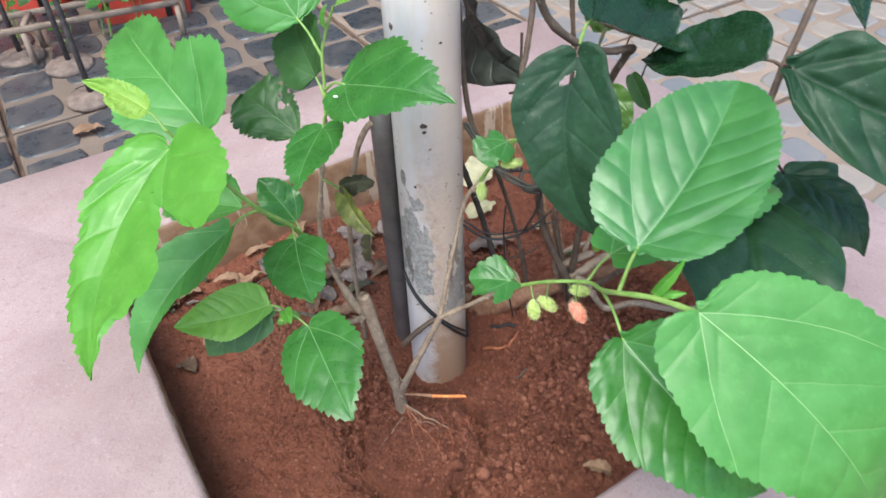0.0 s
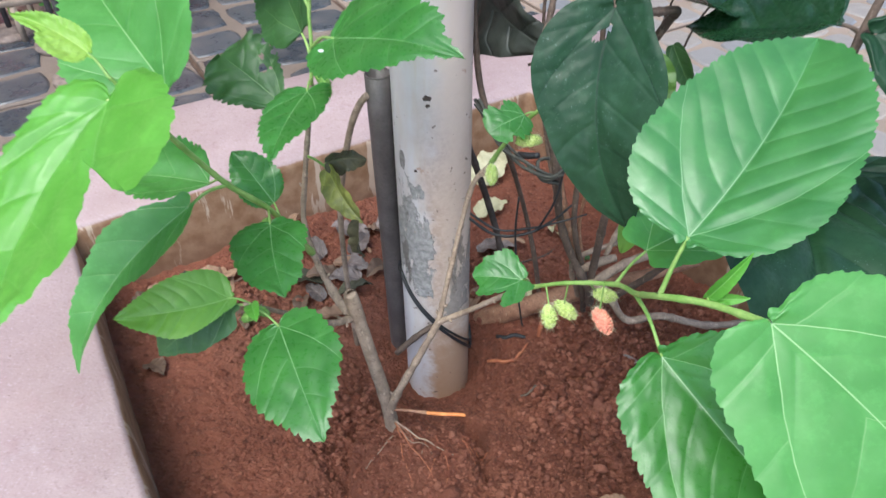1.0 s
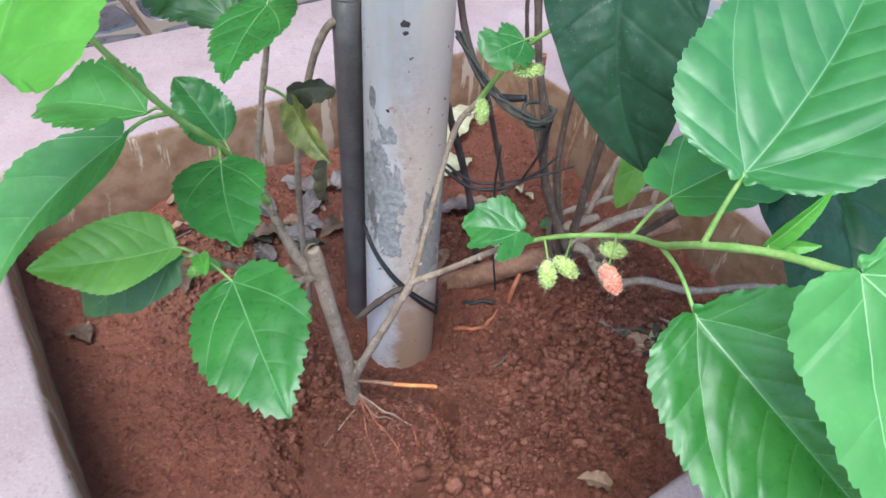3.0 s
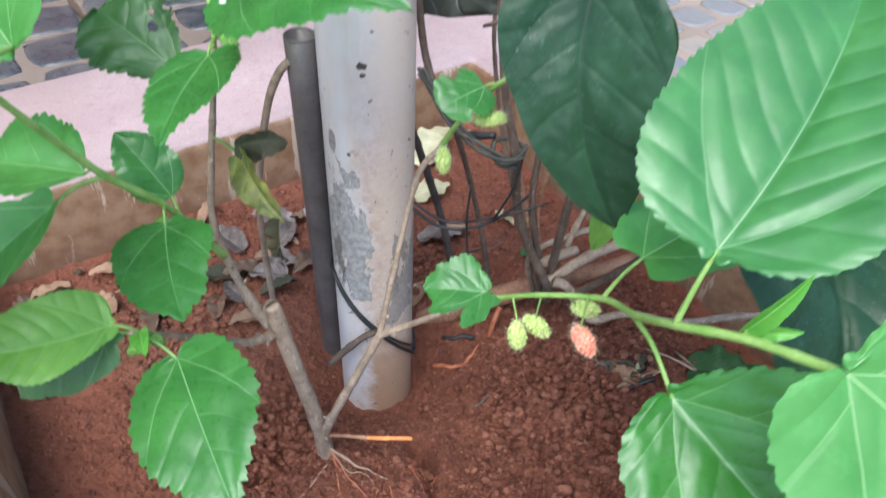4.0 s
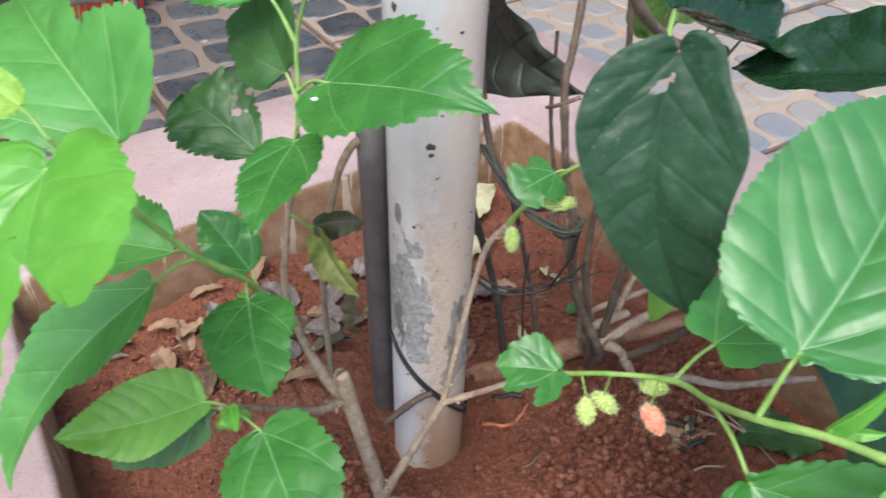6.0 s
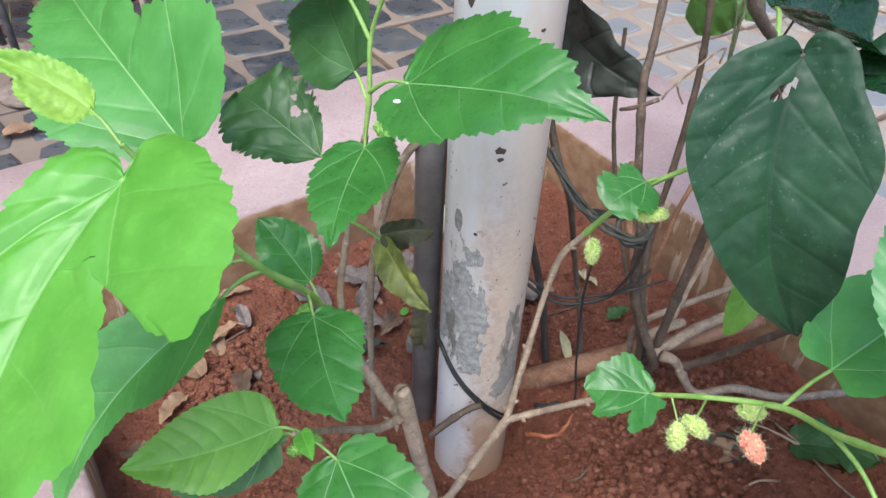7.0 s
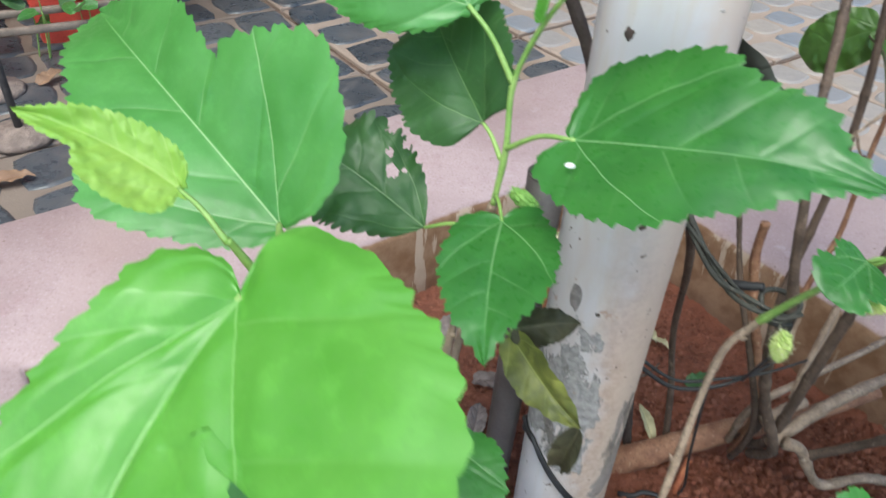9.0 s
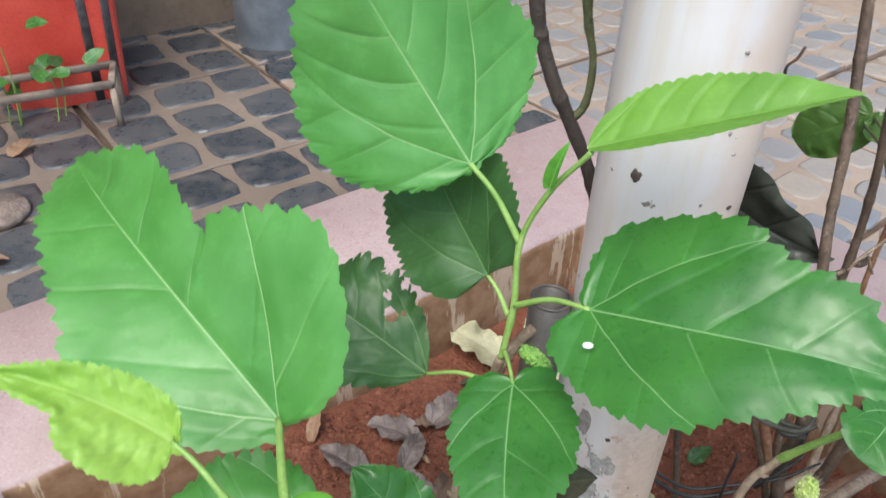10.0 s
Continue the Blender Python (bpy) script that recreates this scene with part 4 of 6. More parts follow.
leaf(mul, (0.178, 0.470, 0.379), (0.197, 0.462, 0.388), 0.007, (-0.2, -0.7, 0.5), LEAF_NEW, None, cup=0.4, teeth=6, seed=8, rows=30)
leaf(mul, (0.078, 0.690, 0.372), (0.049, 0.669, 0.366), 0.040, (0.0, -0.5, 0.85), LEAF, (0.085, 0.690, 0.374), 0.0009, notches=((1, 0.45, 0.4, 0.12), (-1, 0.6, 0.3, 0.08)), teeth=8, tooth=0.1, shape=(0.4, 0.4), laterals=4, quilt=0.0004, wave=0.02, swell=0.02, seed=9)
leaf(mul, (0.118, 0.668, 0.410), (0.140, 0.655, 0.385), 0.030, (-0.1, -0.6, 0.7), LEAF, None, teeth=7, tooth=0.08, seed=10, rows=50)

for k, (at, axis, ln, rd, mt) in enumerate((((0.103, 0.585, 0.244), (0.15, -0.1, -1), 0.021, 0.0068, FRUIT_GREEN), ((0.117, 0.592, 0.246), (0.75, -0.1, -0.6), 0.021, 0.0066, FRUIT_GREEN),
                                           ((0.146, 0.588, 0.268), (0.9, 0.1, -0.3), 0.018, 0.0064, FRUIT_GREEN), ((0.143, 0.568, 0.259), (0.55, -0.3, -0.8), 0.022, 0.0072, FRUIT_RED),
                                           ((0.053, 0.690, 0.312), (0.05, -0.1, -1), 0.018, 0.0060, FRUIT_GREEN), ((0.082, 0.676, 0.356), (1, 0, 0.1), 0.020, 0.0058, FRUIT_GREEN))):
    berry(mul, at, axis, ln, rd, mt, 20 + k, "ripening orange-red mulberry" if mt is FRUIT_RED else "unripe yellow-green mulberry with fine hairs")
for a, b in (((0.100, 0.605, 0.262), (0.103, 0.586, 0.252)), ((0.116, 0.591, 0.277), (0.115, 0.592, 0.252)), ((0.130, 0.580, 0.288), (0.140, 0.588, 0.270)), ((0.140, 0.572, 0.296), (0.140, 0.571, 0.268))):
    stem(mul, [(*a, 0.0008), (*((Vector(a) + Vector(b)) / 2), 0.0007), (*b, 0.0007)], STEM_GREEN, "fruit_stalk", 0, 0, 6)

# the leafy shoots on the other side
stem(mul, [(-0.072, 0.664, 0.145, 0.0056), (-0.098, 0.690, 0.150, 0.0046), (-0.122, 0.715, 0.180, 0.0034), (-0.132, 0.725, 0.225, 0.0028), (-0.127, 0.733, 0.270, 0.0026), (-0.118, 0.738, 0.322, 0.0027), (-0.108, 0.735, 0.372, 0.0024)], BARK, "branch", 0.35, 11)
stem(mul, [(-0.108, 0.735, 0.372, 0.0018), (-0.104, 0.737, 0.405, 0.0017), (-0.103, 0.743, 0.438, 0.0016), (-0.094, 0.738, 0.468, 0.0014), (-0.082, 0.724, 0.496, 0.0011)], STEM_GREEN, "shoot", 0.2, 12)
stem(mul, [(-0.126, 0.718, 0.190, 0.0036), (-0.136, 0.695, 0.235, 0.0030), (-0.147, 0.676, 0.278, 0.0027), (-0.168, 0.650, 0.322, 0.0025), (-0.188, 0.632, 0.368, 0.0023), (-0.203, 0.612, 0.415, 0.0020), (-0.214, 0.606, 0.442, 0.0013)], STEM_GREEN, "shoot", 0.15, 13)
stem(mul, [(-0.078, 0.663, 0.155, 0.0045), (-0.098, 0.640, 0.170, 0.0032), (-0.122, 0.600, 0.222, 0.0024), (-0.140, 0.562, 0.270, 0.0016)], BARK, "branch", 0.3, 14)

NODE = (-0.104, 0.737, 0.405)
leaf(mul, (-0.077, 0.706, 0.428), (0.031, 0.631, 0.448), 0.093, (-0.377, -0.315, 0.871), LEAF, NODE, seed=21, label="toothed green leaf with a white speck", wave=0.012, swell=0.025, cup=0.118, droop=0.126, twist=-0.04, bend=0.02, laterals=4.4, quilt=0.0010, teeth=18, tooth=0.065, rows=170, cols=32,
     edge=((0.80, 0.70, 0.57, 0.49, 0.36, 0.25, 0.18, 0.07), (0.85, 0.80, 0.62, 0.55, 0.41, 0.30, 0.10, 0.05)))
leaf(mul, (-0.106, 0.711, 0.378), (-0.120, 0.626, 0.361), 0.058, (-0.228, -0.161, 0.960), LEAF, (-0.107, 0.734, 0.378), 0.001, seed=22, wave=0.012, swell=0.025, cup=0.10, droop=0.051, twist=-0.05, bend=0.02, laterals=4.2, quilt=0.0007, teeth=13, tooth=0.085, rows=150, cols=28,
     edge=((0.87, 0.75, 0.59, 0.45, 0.31, 0.25, 0.14, 0.05), (0.85, 0.77, 0.69, 0.54, 0.38, 0.25, 0.21, 0.09)))
# this leaf's shade comes from the darker LEAF_DIM colour
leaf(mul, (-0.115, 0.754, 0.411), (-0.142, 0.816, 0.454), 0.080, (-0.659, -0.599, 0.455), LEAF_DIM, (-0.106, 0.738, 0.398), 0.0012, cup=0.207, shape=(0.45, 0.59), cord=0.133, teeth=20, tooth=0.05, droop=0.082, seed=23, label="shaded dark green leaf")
leaf(mul, (-0.126, 0.762, 0.470), (-0.184, 0.778, 0.563), 0.122, (0.140, -0.930, 0.250), LEAF_FRESH_LIT, (-0.103, 0.743, 0.438), 0.0014, seed=24, label="broad soft green leaf", wave=0.012, swell=0.025, cup=-0.28, droop=-0.053, twist=0.14, laterals=4.4, quilt=0.0011, teeth=22, tooth=0.045, rows=170, cols=32,
     edge=((0.96, 0.90, 0.81, 0.70, 0.61, 0.26, 0.05, 0.05), (0.98, 0.94, 0.81, 0.72, 0.57, 0.24, 0.05, 0.05)))
leaf(mul, (-0.082, 0.731, 0.494), (0.006, 0.699, 0.532), 0.044, (-0.404, -0.008, 0.915), LEAF_MID, None, cup=0.423, droop=0.008, shape=(0.56, 0.94), cord=0.000, teeth=22, tooth=0.05, quilt=0.0002, laterals=7, wave=0.012, swell=0.015, seed=25, label="narrow young light green leaf")
leaf(mul, (-0.094, 0.736, 0.472), (-0.089, 0.733, 0.496), 0.0065, (-0.6, -0.6, 0.1), LEAF_NEW, None, cup=1.0, teeth=6, seed=26, rows=40)
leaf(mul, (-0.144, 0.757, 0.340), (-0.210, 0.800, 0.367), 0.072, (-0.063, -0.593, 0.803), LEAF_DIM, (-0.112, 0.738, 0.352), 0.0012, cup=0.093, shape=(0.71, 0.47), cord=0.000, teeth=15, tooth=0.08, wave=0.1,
     holes=((0.42, 0.42, 0.05, 0.11), (0.51, 0.62, 0.030, 0.07), (0.36, 0.62, 0.022, 0.05), (0.60, 0.95, 0.04, 0.09), (0.46, 0.97, 0.03, 0.10), (0.30, 0.98, 0.03, 0.09)), rows=200, cols=64, droop=0.127, seed=27, label="old leaf eaten by insects with ragged black edge")
leaf(mul, (-0.211, 0.675, 0.399), (-0.334, 0.833, 0.435), 0.135, (-0.367, -0.472, 0.801), LEAF_FRESH_LIT, (-0.202, 0.622, 0.405), 0.0017, seed=28,
     label="large two-lobed green leaf", wave=0.012, swell=0.025, cup=0.35, droop=0.105, twist=-0.24, bend=0.01, laterals=4.4, quilt=0.0011, teeth=22, tooth=0.05, rows=210, cols=40,
     edge=((0.86, 0.71, 0.44, 0.40, 0.38, 0.27, 0.17, 0.04), (0.88, 0.66, 0.49, 0.43, 0.20, 0.09, 0.05, 0.05)), bays=(((20.0, 0.26, 3.2),), ()))
leaf(mul, (-0.206, 0.580, 0.438), (-0.216, 0.390, 0.379), 0.239, (-0.273, -0.273, 0.922), LEAF_NEW, (-0.204, 0.610, 0.418), 0.0016, 
     seed=29, label="large bright yellow-green lobed leaf, drooping", wave=0.012, swell=0.025, cup=0.211, droop=-0.116, twist=-0.25, bend=0.21, laterals=4.4, quilt=0.0036, teeth=22, tooth=0.045, rows=210, cols=40,
     edge=((0.77, 0.56, 0.36, 0.31, 0.24, 0.20, 0.16, 0.09), (0.80, 0.78, 0.74, 0.76, 0.62, 0.27, 0.18, 0.14)), bays=((), ((39.4, 0.66, 6.2),)))
leaf(mul, (-0.232, 0.620, 0.453), (-0.284, 0.629, 0.477), 0.038, (0.271, -0.559, 0.784), LEAF_PALE, (-0.214, 0.606, 0.440), 0.001, quilt=0.0014, laterals=8, grain=3.2, seed=30, label="small crinkled lime green sprouting leaf", wave=0.02, swell=0.10, cup=0.51, droop=0.027, twist=0.04, bend=0.05, teeth=20, tooth=0.06, pucker=0.0009, rows=150, cols=44,
     edge=((0.79, 0.60, 0.41, 0.27, 0.19, 0.12, 0.05, 0.05), (0.84, 0.60, 0.57, 0.47, 0.35, 0.22, 0.06, 0.09)))
leaf(mul, (-0.190, 0.615, 0.324), (-0.295, 0.548, 0.193), 0.075, (-0.446, -0.605, 0.659), LEAF_FRESH_LIT, (-0.168, 0.650, 0.322), 0.0014, seed=31, wave=0.012, swell=0.025, cup=0.45, droop=0.094, twist=0.10, bend=0.06, laterals=5, quilt=0.0009, teeth=20, tooth=0.05, rows=150, cols=24,
     edge=((0.82, 0.54, 0.39, 0.20, 0.09, 0.07, 0.07, 0.06), (0.73, 0.45, 0.38, 0.28, 0.19, 0.08, 0.06, 0.06)))
leaf(mul, (-0.196, 0.677, 0.304), (-0.292, 0.702, 0.289), 0.076, (-0.187, -0.150, 0.971), LEAF_FRESH_LIT, (-0.168, 0.650, 0.322), 0.0012, cup=0.305, droop=0.082, cord=0.000, teeth=16, tooth=0.07, shape=(0.59, 0.85), seed=32)
leaf(mul, (-0.139, 0.650, 0.281), (-0.110, 0.572, 0.268), 0.067, (0.052, -0.145, 0.988), LEAF, (-0.147, 0.676, 0.278), 0.001, seed=33, wave=0.012, swell=0.025, cup=0.138, droop=0.023, twist=0.22, bend=0.03, laterals=4.2, quilt=0.0006, teeth=15, tooth=0.06, rows=150, cols=28,
     edge=((0.93, 0.90, 0.77, 0.58, 0.45, 0.27, 0.10, 0.05), (0.89, 0.82, 0.62, 0.51, 0.41, 0.19, 0.13, 0.05)))
leaf(mul, (-0.149, 0.698, 0.268), (-0.186, 0.717, 0.312), 0.044, (0.408, -0.656, 0.634), LEAF, (-0.142, 0.686, 0.262), 0.001, cup=0.115, shape=(0.48, 0.76), cord=0.012, teeth=15, tooth=0.06, droop=0.096, seed=34)
leaf(mul, (-0.150, 0.561, 0.277), (-0.226, 0.524, 0.287), 0.049, (0.322, -0.424, 0.847), LEAF_MID, (-0.137, 0.566, 0.266), 0.001, seed=35, label="green leaf with yellowish margin", wave=0.012, swell=0.025, cup=0.12, droop=0.079, twist=-0.04, bend=-0.05, laterals=7, quilt=0.0010, teeth=24, tooth=0.035, rows=150, cols=24,
     edge=((0.89, 0.77, 0.64, 0.49, 0.36, 0.21, 0.06, 0.05), (0.89, 0.74, 0.59, 0.26, 0.13, 0.10, 0.08, 0.06)))
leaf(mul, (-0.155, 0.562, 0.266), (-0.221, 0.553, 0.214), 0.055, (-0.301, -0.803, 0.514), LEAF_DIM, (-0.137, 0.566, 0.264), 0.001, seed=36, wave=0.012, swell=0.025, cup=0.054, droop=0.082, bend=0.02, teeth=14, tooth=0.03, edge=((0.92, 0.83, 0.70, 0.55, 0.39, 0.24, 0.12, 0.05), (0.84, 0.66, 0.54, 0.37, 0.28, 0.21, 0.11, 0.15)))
leaf(mul, (-0.114, 0.557, 0.251), (-0.063, 0.465, 0.229), 0.079, (-0.174, -0.313, 0.934), LEAF, (-0.136, 0.567, 0.262), 0.001, seed=37, label="toothed green leaf hanging over the soil", wave=0.012, swell=0.025, cup=0.07, droop=0.042, twist=0.03, laterals=4.2, quilt=0.0006, teeth=16, tooth=0.075, rows=150, cols=28,
     edge=((0.93, 0.81, 0.70, 0.54, 0.37, 0.22, 0.09, 0.05), (0.88, 0.78, 0.66, 0.55, 0.38, 0.27, 0.15, 0.05)))
leaf(mul, (-0.136, 0.566, 0.266), (-0.126, 0.545, 0.268), 0.012, (0, -0.4, 0.9), LEAF_NEW, None, cup=0.5, teeth=6, seed=38, rows=30)

# catkins at the leaf joints
for k, (at, axis, ln, rd) in enumerate((((-0.094, 0.722, 0.384), (0.6, -0.5, -0.2), 0.016, 0.0048), ((-0.090, 0.716, 0.378), (0.2, -0.6, -0.6), 0.014, 0.0044), ((-0.150, 0.668, 0.266), (-0.5, -0.3, -0.6), 0.014, 0.0046),
                                        ((-0.142, 0.664, 0.262), (0.2, -0.4, -0.8), 0.012, 0.0042), ((-0.138, 0.560, 0.258), (-0.6, 0.0, -0.5), 0.014, 0.0044), ((-0.130, 0.568, 0.256), (0.5, 0.2, -0.6), 0.013, 0.0042))):
    berry(mul, at, axis, ln, rd, CATKIN, 40 + k, "small green hairy catkin").name = "catkin"
bm = bmesh.new()
bmesh.ops.create_icosphere(bm, subdivisions=2, radius=0.0022, matrix=Matrix.Translation((-0.083, 0.684, 0.4275)) @ Matrix.Diagonal((1.1, 0.8, 0.5, 1)))
under(part("white_speck", bm, simple("white_dropping", (0.75, 0.75, 0.72), (0.85, 0.85, 0.83), 0.6), None, "white speck on the leaf"), mul)

# bare roots washed free at the foot: each leaves the stump and then hugs the soil
for k, (pts, mt, r) in enumerate((
        ([(0.030, 0.650), (0.040, 0.645), (0.050, 0.646)], ROOT_RED, 0.0008),
        ([(0.040, 0.657), (0.050, 0.652), (0.060, 0.655)], ROOT_RED, 0.0014),
        ([(-0.042, 0.645), (-0.016, 0.632), (0.010, 0.628), (0.032, 0.626)], ROOT_PALE, 0.0010),
        ([(-0.043, 0.644), (-0.024, 0.622), (-0.004, 0.606), (0.003, 0.596)], ROOT_RED, 0.0008),
        ([(-0.040, 0.642), (-0.028, 0.630), (-0.010, 0.628), (0.002, 0.618)], ROOT_PALE, 0.0007),
        ([(0.002, 0.645), (0.005, 0.627), (0.001, 0.612), (-0.003, 0.597)], ROOT_RED, 0.0009),
        ([(0.006, 0.632), (0.014, 0.622), (0.018, 0.606), (0.016, 0.594)], ROOT_RED, 0.0008),
        ([(-0.036, 0.630), (-0.031, 0.612), (-0.022, 0.596), (-0.020, 0.588)], ROOT_RED, 0.0007),
        ([(-0.046, 0.642), (-0.062, 0.622), (-0.080, 0.606)], ROOT_PALE, 0.0008),
        ([(0.030, 0.650), (0.047, 0.630), (0.058, 0.605)], ROOT_RED, 0.0009),
        ([(-0.050, 0.560), (-0.035, 0.545), (-0.030, 0.525), (-0.040, 0.510)], ROOT_RED, 0.0008),
        ([(0.060, 0.822), (0.080, 0.806), (0.100, 0.812), (0.112, 0.830)], ROOT_RED, 0.0030))):
    fine = smooth_path([(x, y, 0, r) for x, y in pts], 6)
    way = []
    for i, p in enumerate(fine):
        f = i / (len(fine) - 1)
        up = 0.020 * (1 - f) ** 2 if k in (2, 3, 4) else 0.0
        way.append((p.x, p.y, soil_height(p.x, p.y) + 1.3 * r + up, r * (1 - 0.5 * f)))
    stem(mul, way[::2] + ([way[-1]] if len(way) % 2 == 0 else []), mt, "root", 0.12, 50 + k, 7)
stem(mul, [(-0.046, 0.650, 0.028, 0.0020), (-0.026, 0.649, 0.028, 0.0018), (-0.008, 0.648, 0.027, 0.0019)], BARK_RED, "root", 0.2, 48, 8)
stem(mul, [(-0.009, 0.648, 0.027, 0.0019), (0.006, 0.648, 0.026, 0.0021), (0.028, 0.648, 0.026, 0.0022), (0.034, 0.648, 0.025, 0.0017)], ROOT_ORANGE, "root", 0.12, 49, 8)
rng = random.Random(23)
for k in range(7):
    a, ln = rng.uniform(-1.3, 0.3), rng.uniform(0.020, 0.050)
    r, bend = rng.uniform(0.0003, 0.0007), rng.uniform(-1.6, 1.6)
    x, y, way = -0.042, 0.646, []
    for i in range(7):
        f = i / 6
        way.append((x, y, max(soil_height(x, y) + r, soil_height(-0.03, 0.645) + 0.012 - 0.03 * f if i < 3 else -1), r * (1 - 0.5 * f)))
        a += bend / 6 + rng.uniform(-.3, .3)
        x, y = x + math.cos(a) * ln / 6, y + math.sin(a) * ln / 6
    stem(mul, way, ROOT_RED if k % 3 else ROOT_PALE, "root", 0.1, 200 + k, 6)


# ---------------------------------------------------------------- the dark-leaved climber
vine = thing("climber_plant", (0.16, 0.83, -0.03), "woody climber with large leathery dark green leaves and bare stems", "plant")
V_NODE = (0.333, 0.712, 0.435)
# main stems rise from the bed
stem(vine, [(0.188, 0.850, 0.005, 0.0049), (0.178, 0.812, 0.061, 0.0046), (0.145, 0.806, 0.135, 0.0045), (0.129, 0.800, 0.191, 0.0044), (0.121, 0.790, 0.249, 0.0043), (0.108, 0.790, 0.300, 0.0034), (0.103, 0.792, 0.330, 0.0034), (0.098, 0.805, 0.381, 0.0032), (0.103, 0.820, 0.401, 0.0032), (0.109, 0.840, 0.444, 0.0034), (0.110, 0.860, 0.495, 0.0032), (0.103, 0.880, 0.582, 0.0029)], BARK_DARK, "stem", 0.22, 61, 12)
stem(vine, [(0.190, 0.885, -0.015, 0.0048), (0.182, 0.855, 0.030, 0.0043), (0.168, 0.832, 0.085, 0.0038), (0.153, 0.835, 0.145, 0.0036), (0.154, 0.852, 0.205, 0.0033), (0.160, 0.860, 0.265, 0.0031), (0.161, 0.860, 0.334, 0.0030), (0.160, 0.865, 0.386, 0.0029), (0.155, 0.870, 0.434, 0.0029), (0.149, 0.880, 0.491, 0.0027), (0.134, 0.890, 0.581, 0.0025)], BARK_DARK, "stem", 0.16, 62, 10)
stem(vine, [(0.186, 0.872, -0.030, 0.0036), (0.178, 0.850, 0.020, 0.0034), (0.163, 0.832, 0.080, 0.0031), (0.139, 0.834, 0.150, 0.0028), (0.119, 0.862, 0.220, 0.0023), (0.105, 0.885, 0.299, 0.0021), (0.104, 0.900, 0.349, 0.0020), (0.104, 0.910, 0.383, 0.0017)], BARK_DARK, "stem", 0.22, 63, 10)
stem(vine, [(0.186, 0.874, -0.025, 0.0040), (0.170, 0.842, 0.060, 0.0039), (0.146, 0.834, 0.145, 0.0038), (0.131, 0.850, 0.205, 0.0038), (0.124, 0.860, 0.243, 0.0037), (0.122, 0.860, 0.276, 0.0038)], BARK_RED, "cut_stem", 0.15, 64, 10)
stem(vine, [(0.188, 0.878, -0.005, 0.0029), (0.174, 0.846, 0.070, 0.0025), (0.160, 0.842, 0.145, 0.0024), (0.172, 0.852, 0.225, 0.0023), (0.184, 0.860, 0.266, 0.0021), (0.184, 0.865, 0.319, 0.0020), (0.186, 0.870, 0.370, 0.0018)], BARK_RED, "stem", 0.25, 75, 10)
stem(vine, [(0.180, 0.865, 0.333, 0.0022), (0.173, 0.862, 0.330, 0.0022), (0.165, 0.860, 0.332, 0.0022)], BARK_DARK, "twig", 0.25, 76, 7)
stem(vine, [(0.111, 0.800, 0.373, 0.0018), (0.095, 0.800, 0.366, 0.0018), (0.086, 0.810, 0.358, 0.0016)], BARK_DARK, "twig", 0.25, 77, 7)
stem(vine, [(0.113, 0.800, 0.373, 0.0010), (0.119, 0.800, 0.384, 0.0010), (0.148, 0.800, 0.416, 0.0010), (0.149, 0.800, 0.404, 0.0008)], BARK, "twig", 0.25, 78, 6)
stem(vine, [(0.122, 0.800, 0.385, 0.0009), (0.125, 0.800, 0.378, 0.0009), (0.130, 0.800, 0.370, 0.0008)], BARK, "twig", 0.25, 79, 6)
stem(vine, [(0.176, 0.872, -0.002, 0.0036), (0.159, 0.836, 0.088, 0.0035), (0.215, 0.860, 0.101, 0.0033), (0.290, 0.900, 0.096, 0.0032), (0.344, 0.930, 0.094, 0.0031)], BARK, "low_branch", 0.14, 70, 10)
stem(vine, [(0.172, 0.812, 0.068, 0.0062), (0.225, 0.835, 0.091, 0.0058), (0.284, 0.862, 0.093, 0.0052), (0.317, 0.875, 0.091, 0.0048)], BARK, "low_branch", 0.18, 71, 12)
stem(vine, [(0.166, 0.825, 0.084, 0.0052), (0.193, 0.835, 0.091, 0.0054), (0.209, 0.840, 0.093, 0.0050)], BARK, "stub", 0.20, 80, 10)
stem(vine, [(0.181, 0.805, 0.079, 0.0061), (0.197, 0.803, 0.071, 0.0051), (0.225, 0.797, 0.031, 0.0044), (0.266, 0.798, 0.038, 0.0048), (0.324, 0.800, 0.023, 0.0046), (0.381, 0.800, 0.032, 0.0043), (0.426, 0.810, 0.026, 0.0038)], BARK, "low_branch", 0.28, 72, 10)
stem(vine, [(0.197, 0.842, 0.094, 0.0034), (0.210, 0.860, 0.117, 0.0033), (0.227, 0.880, 0.142, 0.0031), (0.244, 0.900, 0.170, 0.0029)], BARK, "stem", 0.20, 73, 10)
stem(vine, [(0.127, 0.850, -0.060, 0.0030), (0.130, 0.853, -0.040, 0.0034), (0.138, 0.863, -0.022, 0.0030)], ROOT_RED, "stub", 0.12, 74, 10)
stem(vine, [(0.132, 0.905, -0.060, 0.0037), (0.118, 0.905, 0.030, 0.0034), (0.098, 0.90, 0.12, 0.0030), (0.070, 0.855, 0.235, 0.0034), (0.048, 0.828, 0.295, 0.0034), (0.036, 0.845, 0.345, 0.0033), (0.030, 0.862, 0.45, 0.0029), (0.022, 0.880, 0.75, 0.0029)], BARK_DARK, "stem", 0.12, 65)
